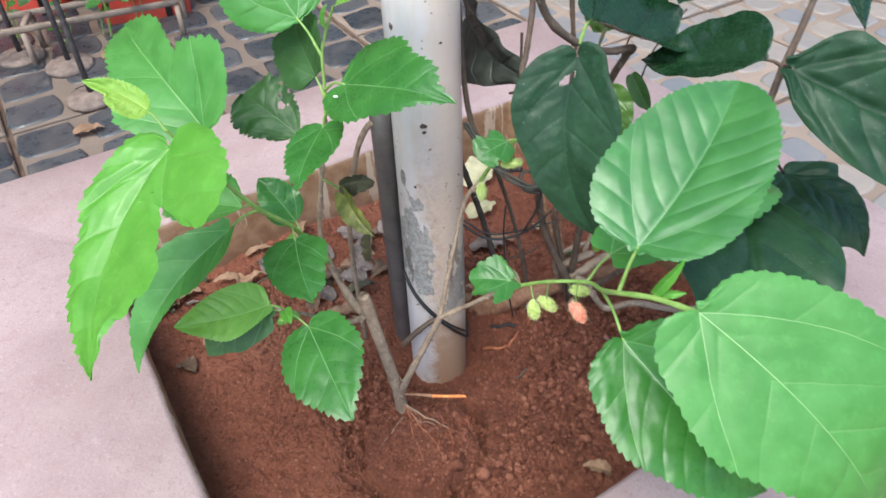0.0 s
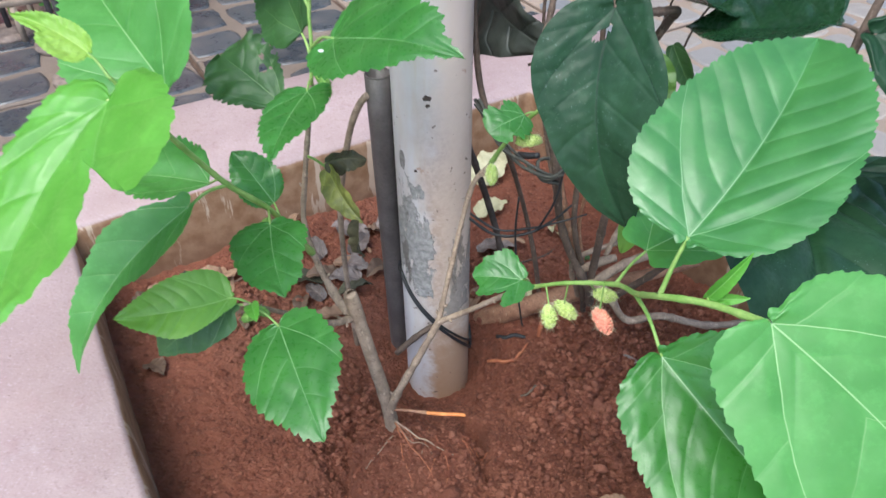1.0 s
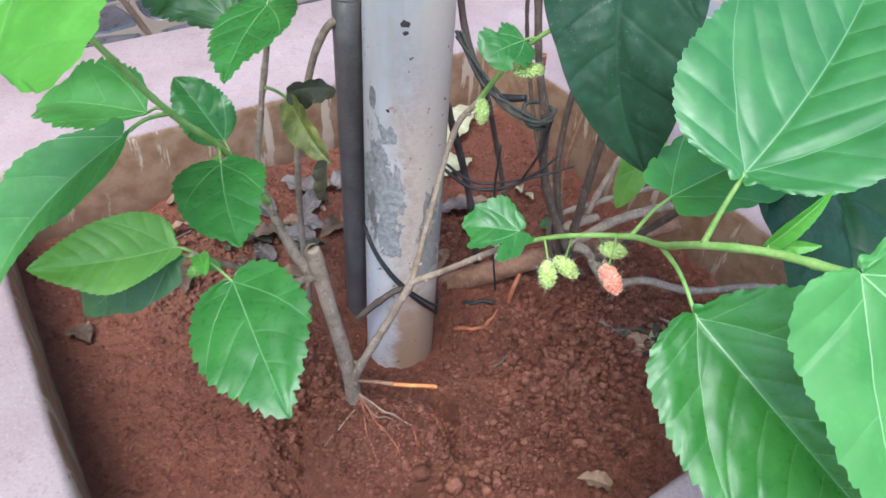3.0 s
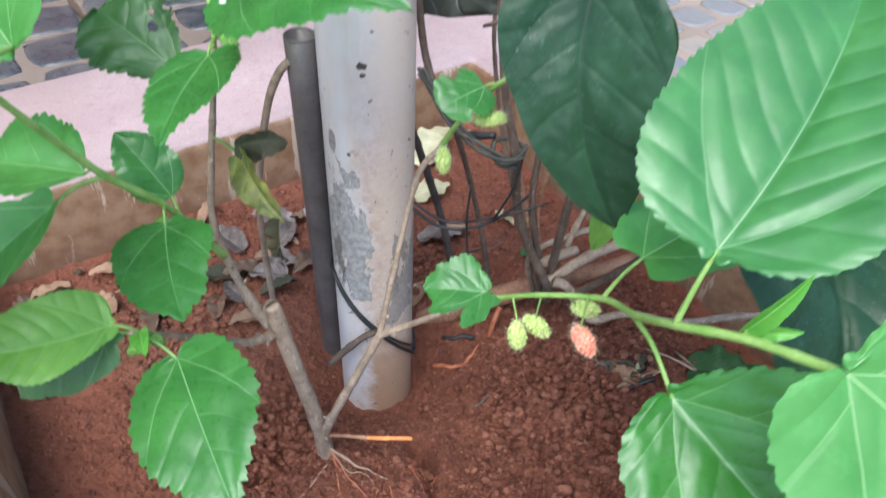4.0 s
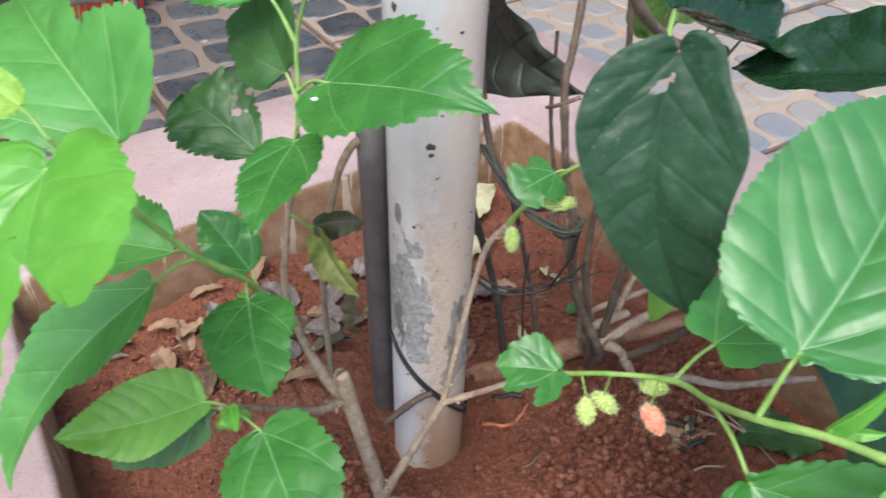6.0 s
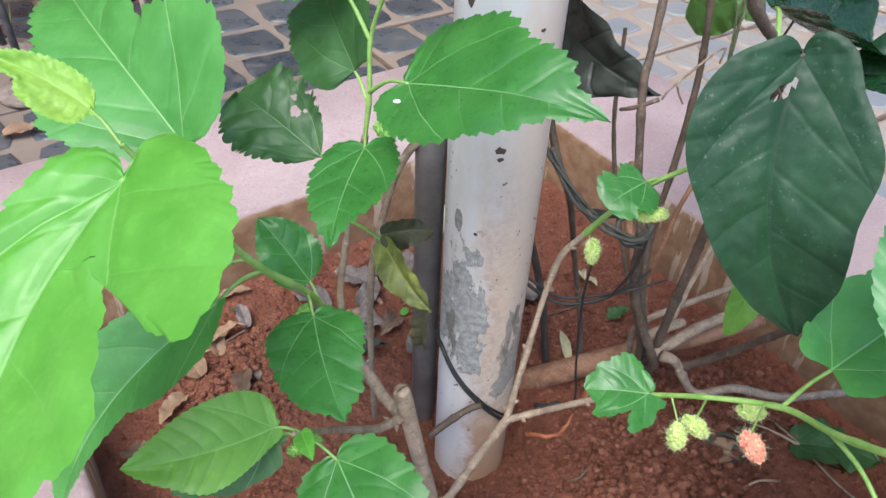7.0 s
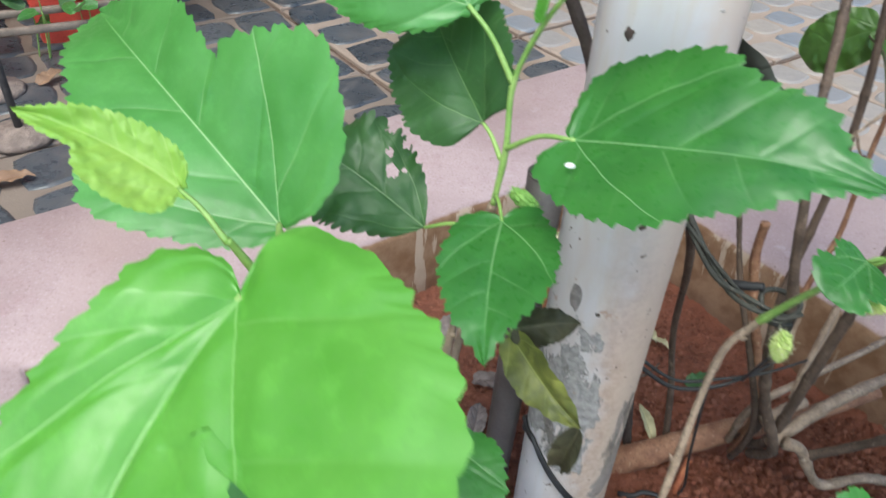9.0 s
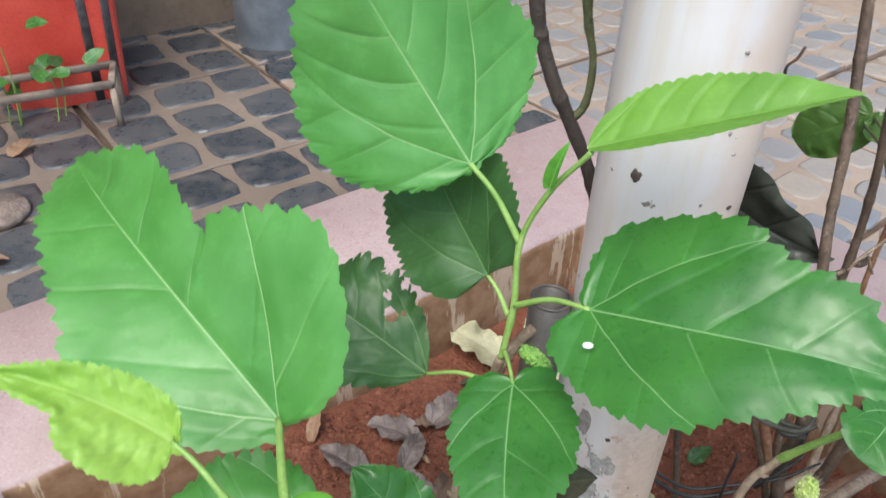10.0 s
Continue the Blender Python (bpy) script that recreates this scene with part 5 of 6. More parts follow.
stem(vine, [(-0.090, 0.870, 0.72, 0.0042), (-0.085, 0.875, 0.60, 0.0043), (-0.078, 0.880, 0.510, 0.0044), (-0.065, 0.880, 0.466, 0.0043), (-0.049, 0.880, 0.434, 0.0046), (-0.029, 0.880, 0.391, 0.0042), (-0.006, 0.887, 0.320, 0.0042), (0.025, 0.895, 0.22, 0.0042), (0.065, 0.90, 0.08, 0.0042), (0.090, 0.905, -0.06, 0.0046)], BARK_BLACK, "stem", 0.14, 81, 10)
stem(vine, [(-0.050, 0.870, 0.62, 0.0040), (-0.050, 0.878, 0.530, 0.0040), (-0.047, 0.880, 0.500, 0.0026), (-0.040, 0.880, 0.473, 0.0024), (-0.041, 0.880, 0.446, 0.0025), (-0.050, 0.880, 0.434, 0.0030)], BARK_GREEN, "stem", 0.14, 82, 9)
# the thick arching stem
stem(vine, [(0.075, 0.655, 0.640, 0.0037), (0.091, 0.665, 0.560, 0.0037), (0.108, 0.690, 0.500, 0.0037), (0.140, 0.715, 0.462, 0.0037), (0.176, 0.745, 0.438, 0.0035), (0.205, 0.772, 0.428, 0.0037), (0.204, 0.790, 0.410, 0.0040), (0.192, 0.800, 0.370, 0.0041), (0.188, 0.808, 0.290, 0.0043), (0.182, 0.815, 0.16, 0.0045), (0.180, 0.825, 0.06, 0.0045), (0.190, 0.870, -0.005, 0.0050)], BARK_DARK, "stem", 0.14, 67)
stem(vine, [(0.390, 0.760, 0.80, 0.0029), (0.365, 0.738, 0.60, 0.0029), (0.345, 0.720, 0.49, 0.0031), (0.333, 0.712, 0.435, 0.0035), (0.312, 0.690, 0.370, 0.0032), (0.275, 0.700, 0.270, 0.0034), (0.235, 0.770, 0.130, 0.0039), (0.205, 0.805, 0.06, 0.0042)], BARK_DARK, "stem", 0.2, 68)
# low wood lying on the bed
stem(vine, [(0.045, 0.892, -0.076, 0.0145), (0.097, 0.884, -0.044, 0.0142), (0.148, 0.888, -0.024, 0.0132), (0.200, 0.887, 0.000, 0.0115), (0.255, 0.885, 0.022, 0.0085), (0.330, 0.900, 0.040, 0.0070)], BARK_RED, "low_branch", 0.10, 69, 14)
# fine bare twigs
for k, pts in enumerate(([(0.30, 0.93, 0.40), (0.26, 0.90, 0.36), (0.24, 0.88, 0.30)], [(0.103, 0.915, 0.449), (0.101, 0.912, 0.458), (0.105, 0.910, 0.464), (0.108, 0.91, 0.472)], [(0.21, 0.87, 0.34), (0.225, 0.87, 0.40), (0.232, 0.86, 0.44)])):
    stem(vine, [(*p, 0.0011) for p in pts], BARK_DARK, "twig", 0.3, 180 + k, 6)

DARK = dict(tooth=0.0, teeth=3, laterals=4, pucker=0.0014)
leaf(vine, (0.134, 0.662, 0.474), (0.159, 0.599, 0.325), 0.105, (-0.359, -0.879, 0.312), LEAF_DARK, (0.140, 0.702, 0.462), 0.0016, stalk_material=BARK_DARK, quilt=0.0012,
     holes=((0.100, 0.020, 0.024, 0.026), (0.085, -0.012, 0.016, 0.018)), pucker=0.0012, seed=41, label="large heart-shaped leathery dark green leaf with a small hole", tooth=0.0, laterals=5, wave=0.012, swell=0.03, cup=0.28, droop=0.111, twist=-0.20, bend=0.10, rows=180, cols=40,
     edge=((0.88, 0.69, 0.51, 0.41, 0.33, 0.25, 0.13, 0.08), (0.89, 0.78, 0.59, 0.47, 0.24, 0.16, 0.12, 0.08)))
leaf(vine, (0.333, 0.692, 0.443), (0.556, 0.625, 0.347), 0.147, (-0.007, -0.826, 0.563), LEAF_DARK, V_NODE, 0.0018, stalk_material=BARK_DARK, quilt=0.0056, pucker=0.0009, seed=42, label="large quilted dark green leaf", tooth=0.0, laterals=5.5, wave=0.015, swell=0.04, cup=0.318, droop=0.129, twist=-0.09, bend=0.02, rows=150, cols=32,
     edge=((0.87, 0.71, 0.51, 0.30, 0.17, 0.07, 0.05, 0.05), (0.90, 0.74, 0.48, 0.28, 0.22, 0.08, 0.05, 0.05)))
leaf(vine, (0.391, 0.760, 0.280), (0.460, 0.674, 0.232), 0.076, (0.198, -0.350, 0.916), LEAF_DARK, (0.300, 0.702, 0.365), 0.0018, stalk_material=BARK_DARK, quilt=0.0045, pucker=0.0009, seed=43, label="dark green leaf with a browned tip", tooth=0.0, laterals=5, wave=0.012, swell=0.05, cup=0.056, droop=0.274, bend=-0.01, rows=150, cols=32,
     edge=((0.93, 0.88, 0.86, 0.68, 0.50, 0.28, 0.12, 0.06), (0.87, 0.72, 0.57, 0.41, 0.45, 0.26, 0.14, 0.05)))
leaf(vine, (0.333, 0.728, 0.280), (0.303, 0.509, 0.168), 0.157, (0.184, -0.465, 0.866), LEAF_DARK, (0.300, 0.702, 0.365), 0.0018, stalk_material=BARK_DARK, quilt=0.0056, pucker=0.0009, seed=44, label="broad drooping dark green leaf", tooth=0.0, laterals=5, wave=0.012, swell=0.04, cup=0.336, droop=0.357, twist=0.06, bend=0.10, rows=150, cols=36,
     edge=((0.98, 0.89, 0.71, 0.62, 0.36, 0.15, 0.07, 0.05), (0.94, 0.84, 0.63, 0.47, 0.12, 0.06, 0.05, 0.05)))
leaf(vine, (0.314, 0.717, 0.441), (0.219, 0.783, 0.409), 0.121, (-0.337, -0.026, 0.941), LEAF_GLOSSY, V_NODE, 0.0016, stalk_material=BARK_DARK, seed=45, label="folded glossy dark green leaf", tooth=0.0, laterals=5, wave=0.012, swell=0.03, pucker=0.0012, quilt=0.0012, cup=0.369, droop=-0.052, bend=0.02, rows=130, cols=28,
     edge=((0.93, 0.84, 0.76, 0.62, 0.51, 0.30, 0.05, 0.05), (0.93, 0.85, 0.77, 0.65, 0.51, 0.08, 0.05, 0.05)))
leaf(vine, (0.161, 0.769, 0.459), (0.261, 0.803, 0.416), 0.138, (0.432, -0.153, 0.889), LEAF_GLOSSY, (0.142, 0.712, 0.462), 0.0016, stalk_material=STEM_GREEN, seed=46, label="glossy dark green leaf with finely toothed margin", tooth=0.018, laterals=5, wave=0.012, swell=0.04, pucker=0.0012, quilt=0.0014, cup=0.581, droop=-0.083, twist=-0.16, bend=-0.05, teeth=34, rows=170, cols=28,
     edge=((0.99, 0.94, 0.80, 0.55, 0.31, 0.32, 0.21, 0.08), (0.99, 1.04, 0.84, 0.89, 0.69, 0.36, 0.25, 0.15)))
leaf(vine, (0.038, 0.926, 0.397), (0.119, 0.822, 0.365), 0.100, (-0.771, -0.630, 0.095), LEAF_BLACK, (0.036, 0.86, 0.50), 0.0016, stalk_material=BARK_DARK, cup=0.299, droop=0.200, shape=(0.39, 1.10), cord=0.164, quilt=0.002, wave=0.10, seed=47, label="withered blackish curled leaf", **DARK)
leaf(vine, (0.410, 0.889, 0.506), (0.393, 0.707, 0.471), 0.063, (-0.142, -0.171, 0.975), LEAF_GLOSSY, (0.375, 0.80, 0.62), 0.0016, stalk_material=BARK_DARK, cup=-0.200, droop=0.126, shape=(0.34, 1.01), cord=0.104, quilt=0.002, seed=48, label="dark green leaf with a pointed tip", **DARK)
leaf(vine, (0.265, 1.032, 0.498), (0.259, 0.822, 0.452), 0.075, (0.661, -0.182, 0.728), LEAF_DARK, (0.21, 0.87, 0.55), 0.0014, stalk_material=BARK_DARK, seed=49, label="mid green leaf", tooth=0.0, laterals=5, wave=0.012, swell=0.03, pucker=0.001, quilt=0.0015, cup=0.304, droop=0.219, twist=0.19, bend=-0.09, rows=110, cols=24,
     edge=((1.0, 1.0, 0.90, 0.60, 0.36, 0.19, 0.10, 0.05), (0.91, 0.73, 0.70, 0.56, 0.38, 0.22, 0.11, 0.05)))
leaf(vine, (0.205, 0.872, 0.500), (0.240, 0.850, 0.430), 0.065, (-0.2, -0.8, 0.4), LEAF_GLOSSY, (0.205, 0.86, 0.52), 0.0014, stalk_material=BARK_DARK, cup=0.2, droop=0.1, shape=(0.42, 0.45), cord=0.1, wave=0.1, seed=50, label="puckered mid green leaf", **DARK)
leaf(vine, (0.215, 0.800, 0.385), (0.238, 0.790, 0.345), 0.020, (-0.3, -0.8, 0.3), LEAF_DIM, None, cup=0.5, seed=51, rows=40, **DARK)
leaf(vine, (0.178, 0.745, 0.400), (0.190, 0.720, 0.345), 0.050, (-0.3, -0.7, 0.5), LEAF_OLIVE, (0.188, 0.80, 0.39), 0.0012, stalk_material=BARK_DARK, cup=0.2, seed=52, rows=60, **DARK)

leaf(vine, (0.236, 0.992, 0.384), (0.198, 1.030, 0.344), 0.052, (-0.35, -0.80, 0.45), LEAF_OLIVE, (0.186, 0.870, 0.368), 0.0013, stalk_material=BARK_GREEN, cup=-0.15, shape=(0.40, 0.42), cord=0.08, wave=0.06, seed=53, label="small round olive green leaf", **DARK)
leaf(vine, (0.226, 0.985, 0.379), (0.256, 0.985, 0.372), 0.026, (-0.2, -0.75, 0.5), LEAF_OLIVE, (0.186, 0.870, 0.366), 0.0011, stalk_material=BARK_GREEN, cup=0.1, shape=(0.42, 0.45), rows=60, seed=54, label="small round olive green leaf", **DARK)

# straps that bind the stems
STRAP = bark("dark_fibre_strap", (0.030, 0.031, 0.026), (0.075, 0.073, 0.060), (0.13, 0.12, 0.10), 0.65)
bind = thing("binding_strap", (0.09, 0.80, 0.25), "black twisted strap tied round the climber's stems", "strap")
run = [(0.036, 0.822, 0.312), (0.063, 0.802, 0.276), (0.086, 0.796, 0.256), (0.110, 0.784, 0.247), (0.126, 0.786, 0.250), (0.130, 0.800, 0.254), (0.114, 0.808, 0.256), (0.100, 0.798, 0.252), (0.108, 0.785, 0.243), (0.124, 0.788, 0.240)]
for k in range(3):
    pts = []
    for i, p in enumerate(run[:(10, 6, 5)[k]]):
        w = 1.9 * i + 2.094 * k
        pts.append((p[0] + 0.0026 * math.cos(w), p[1] + 0.0026 * math.sin(w), p[2] + 0.0026 * math.sin(w + 0.8), 0.0021 - 0.0003 * k))
    under(part("strand", sweep(pts, 8, 6, 0.2, k), STRAP), bind)
under(part("tube_end", sweep([(0.081, 0.815, 0.253, 0.0036), (0.091, 0.807, 0.257, 0.0036), (0.102, 0.800, 0.262, 0.0030)], 10, 5), WIRE, None, "short black tube end"), bind)
under(part("pale_cap", sweep([(0.0781, 0.8169, 0.2520, 0.0038), (0.0824, 0.8139, 0.2537, 0.0038)], 10, 2), ROOT_PALE), bind)
cord = thing("black_cord", (0.05, 0.80, 0.05), "thin black cord slung between the pipe and the climber", "cord")
under(part("cord_run", sweep([(0.024, 0.806, 0.180, 0.0018), (0.060, 0.800, 0.156, 0.0018), (0.096, 0.798, 0.160, 0.0017), (0.123, 0.796, 0.181, 0.0015), (0.142, 0.798, 0.201, 0.0012)], 7, 6), WIRE), cord)
under(part("cord_run", sweep([(0.024, 0.808, 0.186, 0.0014), (0.062, 0.803, 0.161, 0.0014), (0.098, 0.800, 0.166, 0.0013), (0.128, 0.794, 0.180, 0.0012), (0.160, 0.800, 0.188, 0.0009)], 7, 6), WIRE), cord)
under(part("cord_run", sweep([(0.128, 0.790, 0.250, 0.0014), (0.122, 0.786, 0.215, 0.0013), (0.108, 0.790, 0.175, 0.0013)], 7, 6), WIRE), cord)
under(part("cord_tail", sweep([(0.084, 0.790, 0.216, 0.0011), (0.083, 0.790, 0.166, 0.0012), (0.090, 0.790, 0.082, 0.0012), (0.096, 0.790, 0.039, 0.0012), (0.100, 0.800, 0.010, 0.0012)], 7, 6), WIRE), cord)


# ---------------------------------------------------------------- litter on the bed
def litter(name, at, heading, length, width, material, label, curl=0.25, tilt=0.15, seed=0, **how):
    z = soil_height(at[0], at[1]) + 0.004
    d = Vector((math.cos(radians(heading)), math.sin(radians(heading)), tilt)) * length
    rng = random.Random(seed)
    root = thing(name, (at[0], at[1], z), label, "leaf", "fallen leaves on the bed")
    bm = blade((0, 0, 0.001), d, width, (rng.uniform(-.3, .3), rng.uniform(-.3, .3), 1), cup=curl, droop=0.12, tooth=0.04, teeth=12, wave=0.14, seed=seed, rows=50, cols=14, **how)
    part("blade", bm, material, root)
    return root


litter("dry_leaf", (-0.135, 1.030), 160, 0.062, 0.040, LEAF_DRY, "dry grey curled leaf lying on soil", 0.3, 0.1, 1)
litter("dry_leaf", (-0.115, 1.055), 40, 0.055, 0.040, LEAF_DRY, "dry grey curled leaf lying on soil", 0.35, 0.2, 2)
litter("dry_leaf", (-0.165, 0.975), -20, 0.050, 0.030, LEAF_DRY, "dry grey curled leaf lying on soil", 0.3, 0.1, 3)
litter("dry_leaf", (-0.130, 0.945), 190, 0.048, 0.030, LEAF_DRY, "dry grey curled leaf lying on soil", 0.5, 0.25, 4)
litter("dry_leaf", (-0.130, 0.870), 200, 0.060, 0.026, LEAF_TAN, "brown crumpled leaf lying on soil", 0.6, 0.15, 5)
litter("dry_leaf", (-0.340, 1.000), 20, 0.045, 0.018, LEAF_TAN, "tan crumpled leaf by the kerb", 0.6, 0.2, 6)
litter("dry_leaf", (-0.345, 0.955), 200, 0.040, 0.016, LEAF_TAN, "tan crumpled leaf by the kerb", 0.6, 0.1, 7)
litter("dry_leaf", (-0.255, 1.030), 80, 0.045, 0.016, LEAF_TAN, "tan crumpled leaf by the kerb", 0.7, 0.2, 8)
litter("pale_leaf", (0.035, 1.190), 50, 0.085, 0.060, LEAF_CREAM, "pale cream fallen leaf behind the pipe", 0.2, 0.35, 9)
litter("pale_leaf", (0.035, 1.115), 20, 0.055, 0.040, LEAF_CREAM, "pale cream fallen leaf behind the pipe", 0.2, 0.25, 10)
litter("pale_leaf", (-0.015, 1.160), 150, 0.085, 0.060, LEAF_CREAM, "pale cream fallen leaf beside the kerb", 0.2, 0.3, 11)
litter("dry_leaf", (0.040, 1.015), 5, 0.060, 0.030, LEAF_DRY, "dry grey-green leaf lying on soil", 0.3, 0.1, 12)
litter("tan_leaf", (0.214, 0.592), 170, 0.035, 0.020, LEAF_TAN, "tan crumpled leaf lying on soil", 0.5, 0.15, 13)
litter("dry_leaf", (0.360, 0.800), -18, 0.095, 0.062, LEAF_DIM, "fallen greenish leaf lying on soil", 0.15, 0.05, 14)
litter("dry_leaf", (0.300, 0.780), 150, 0.050, 0.020, LEAF_TAN, "tan crumpled leaf lying on soil", 0.4, 0.05, 15)
litter("dry_leaf", (0.115, 0.905), 100, 0.040, 0.012, LEAF_CREAM, "curled pale strip of leaf on soil", 0.8, 0.3, 16)
litter("green_scrap", (-0.094, 0.985), 70, 0.016, 0.011, LEAF_NEW, "small scrap of green leaf on soil", 0.1, 0.0, 17)
litter("dry_leaf", (0.180, 0.985), 30, 0.035, 0.02, LEAF_DIM, "small greenish leaf lying on soil", 0.2, 0.1, 18)
litter("dry_leaf", (0.030, 0.900), 60, 0.040, 0.022, LEAF_TAN, "brown crumpled leaf lying on soil", 0.5, 0.15, 19)

litter("dry_leaf", (-0.195, 0.990), 150, 0.060, 0.034, LEAF_DRY, "dry grey curled leaf lying on soil", 0.5, 0.2, 21)
litter("dry_leaf", (-0.152, 0.995), 60, 0.045, 0.026, LEAF_DRY, "dry grey curled leaf lying on soil", 0.6, 0.3, 22)
litter("dry_leaf", (-0.185, 0.930), 185, 0.080, 0.034, LEAF_SHRIVEL, "dark brown rotting leaf lying on soil", 0.5, 0.15, 23)
litter("dry_leaf", (-0.155, 0.905), 20, 0.050, 0.024, LEAF_SHRIVEL, "dark brown rotting leaf lying on soil", 0.6, 0.2, 25)
litter("dry_leaf", (-0.080, 0.915), 75, 0.040, 0.022, LEAF_DRY, "dry grey curled leaf lying on soil", 0.6, 0.25, 26)
litter("dry_leaf", (0.055, 1.030), 10, 0.060, 0.030, LEAF_TAN, "tan dry leaf lying behind the pipe", 0.35, 0.1, 27)
litter("pale_leaf", (0.158, 1.085), 265, 0.040, 0.013, LEAF_CREAM, "curled pale strip of leaf on soil", 0.4, 0.5, 28)
litter("pale_leaf", (0.166, 1.075), 285, 0.030, 0.011, LEAF_CREAM, "curled pale strip of leaf on soil", 0.4, 0.4, 29)
rng = random.Random(91)
for k in range(16):
    p = plan(rng.uniform(0.03, 0.46), rng.uniform(0.02, 0.20))
    litter("dry_leaf", (p.x, p.y), rng.uniform(0, 360), rng.uniform(0.030, 0.055), rng.uniform(0.016, 0.028), rng.choice((LEAF_BROWN, LEAF_TAN, LEAF_DRY, LEAF_BROWN)), "crumpled brown leaf lying among litter on soil", rng.uniform(0.3, 0.7), rng.uniform(0.05, 0.25), 400 + k)
rng = random.Random(64)
for k in range(16):
    x, y = rng.gauss(0.290, 0.026), rng.gauss(0.800, 0.016)
    litter("leaf_scrap", (x, y), rng.uniform(0, 360), rng.uniform(0.010, 0.024), rng.uniform(0.005, 0.010), rng.choice((LEAF_TAN, LEAF_SHRIVEL, LEAF_DRY, LEAF_CREAM)), "small dry scrap of leaf on soil", 0.5, 0.15, 300 + k)
for k in range(14):
    p = plan(rng.uniform(0.04, 0.5), rng.uniform(0.02, 0.16))
    litter("leaf_scrap", (p.x, p.y), rng.uniform(0, 360), rng.uniform(0.010, 0.022), rng.uniform(0.005, 0.010), rng.choice((LEAF_TAN, LEAF_SHRIVEL, LEAF_DRY)), "small dry scrap of leaf on soil", 0.5, 0.15, 330 + k)

# straws and thin sticks on the bed
rng = random.Random(31)
for k, (x, y, h, l, mt) in enumerate(((-0.28, 0.93, 20, 0.11, ROOT_PALE), (-0.36, 0.90, 35, 0.08, ROOT_PALE), (-0.20, 0.96, 10, 0.07, BARK), (0.25, 0.76, 20, 0.07, WIRE), (0.27, 0.77, 35, 0.06, BARK_DARK), (0.28, 0.74, 10, 0.05, ROOT_PALE),
                                      (0.30, 0.83, -30, 0.12, ROOT_PALE), (0.070, 0.854, -17, 0.040, WIRE), (0.255, 0.812, -10, 0.06, BARK_DARK), (0.26, 0.80, 5, 0.07, BARK_DARK), (0.275, 0.782, 12, 0.06, ROOT_PALE), (0.262, 0.806, 20, 0.05, BARK), (0.13, 0.76, 200, 0.03, BARK_DARK), (0.35, 0.83, -60, 0.14, BARK), (-0.02, 1.0, 100, 0.05, BARK), (0.10, 0.99, 30, 0.07, BARK_DARK))):
    a = radians(h)
    pts = []
    for i in range(4):
        px, py = x + math.cos(a) * l * i / 3 + rng.uniform(-.003, .003), y + math.sin(a) * l * i / 3 + rng.uniform(-.003, .003)
        pts.append((px, py, soil_height(px, py) + 0.003, 0.0016 if mt is not WIRE else 0.0028))
    st = part("dry_stick", sweep(pts, 6, 3, 0.2, k), mt)
    tagged(st, "thin dry stick lying on the soil" if mt is not WIRE else "short black charred stick on the soil", "stick", "sticks on the bed")

# a dead bent stem beside the tube
bent = thing("bent_dead_stem", (-0.110, 0.812, -0.05), "pale dead stem bent over against the dark tube", "stem")
stem(bent, [(-0.120, 0.830, -0.07, 0.0033), (-0.120, 0.820, 0.06, 0.0033), (-0.116, 0.812, 0.168, 0.0033), (-0.108, 0.812, 0.222, 0.0033), (-0.100, 0.812, 0.258, 0.0034), (-0.091, 0.812, 0.290, 0.0036), (-0.080, 0.812, 0.313, 0.0038), (-0.069, 0.814, 0.323, 0.0038)], BARK, "stem", 0.10, 91)
# withered leaves that still hang on the mulberry
stem(mul, [(-0.121, 0.736, 0.296, 0.0014), (-0.108, 0.715, 0.306, 0.0013), (-0.095, 0.700, 0.308, 0.0012)], STEM_GREEN, "leaf_stalk", 0.1, 92, 7)
leaf(mul, (-0.095, 0.701, 0.307), (-0.058, 0.661, 0.277), 0.026, (-0.45, -0.75, 0.35), LEAF_YELLOW, None, cup=0.45, droop=0.10, teeth=9, tooth=0.05, wave=0.1, seed=93, rows=60, label="limp yellow and green leaf")
leaf(mul, (-0.096, 0.699, 0.314), (-0.058, 0.700, 0.318), 0.022, (0, -0.5, 0.6), LEAF_SHRIVEL, (-0.095, 0.700, 0.307), 0.0009, cup=-0.9, droop=0.25, teeth=9, wave=0.2, seed=94, rows=50, label="shrivelled dark brown leaf")
leaf(mul, (-0.061, 0.655, 0.284), (-0.062, 0.668, 0.232), 0.016, (-0.6, -0.7, 0.1), LEAF_SHRIVEL, None, cup=0.8, teeth=6, wave=0.15, seed=95, rows=50, label="shrivelled dark brown leaf tip")


# ---------------------------------------------------------------- the paved yard
PAVE, TILE = -0.020, 0.400


def ground_sheet():
    """One sheet to the horizon with the bed left open under the kerb."""
    bm = bmesh.new()
    loops = []
    for grow in (RIM - 0.06, 0.6, 2.0, 6.0, 20.0, 80.0):
        loops.append([bm.verts.new(plan(a, b, PAVE - 0.010)) for a, b in ((-grow, -grow), (WIDE + grow, -grow), (WIDE + grow, DEEP + grow), (-grow, DEEP + grow))])
    for r0, r1 in zip(loops, loops[1:]):
        for k in range(4):
            bm.faces.new((r0[k], r0[(k + 1) % 4], r1[(k + 1) % 4], r1[k]))
    bmesh.ops.recalc_face_normals(bm, faces=bm.faces)
    for f in bm.faces:
        if f.normal.z < 0:
            f.normal_flip()
    return bm


tagged(part("ground", ground_sheet(), JOINT, smooth=False), "brown dirt under the yard's paving", "ground", kind="structure")
yard = thing("pavement", plan(0, 0, PAVE), "yard paved with square beige cement tiles inlaid with rounded stones", "pavement", kind="structure")
yard.rotation_euler = (0, 0, ANGLE)
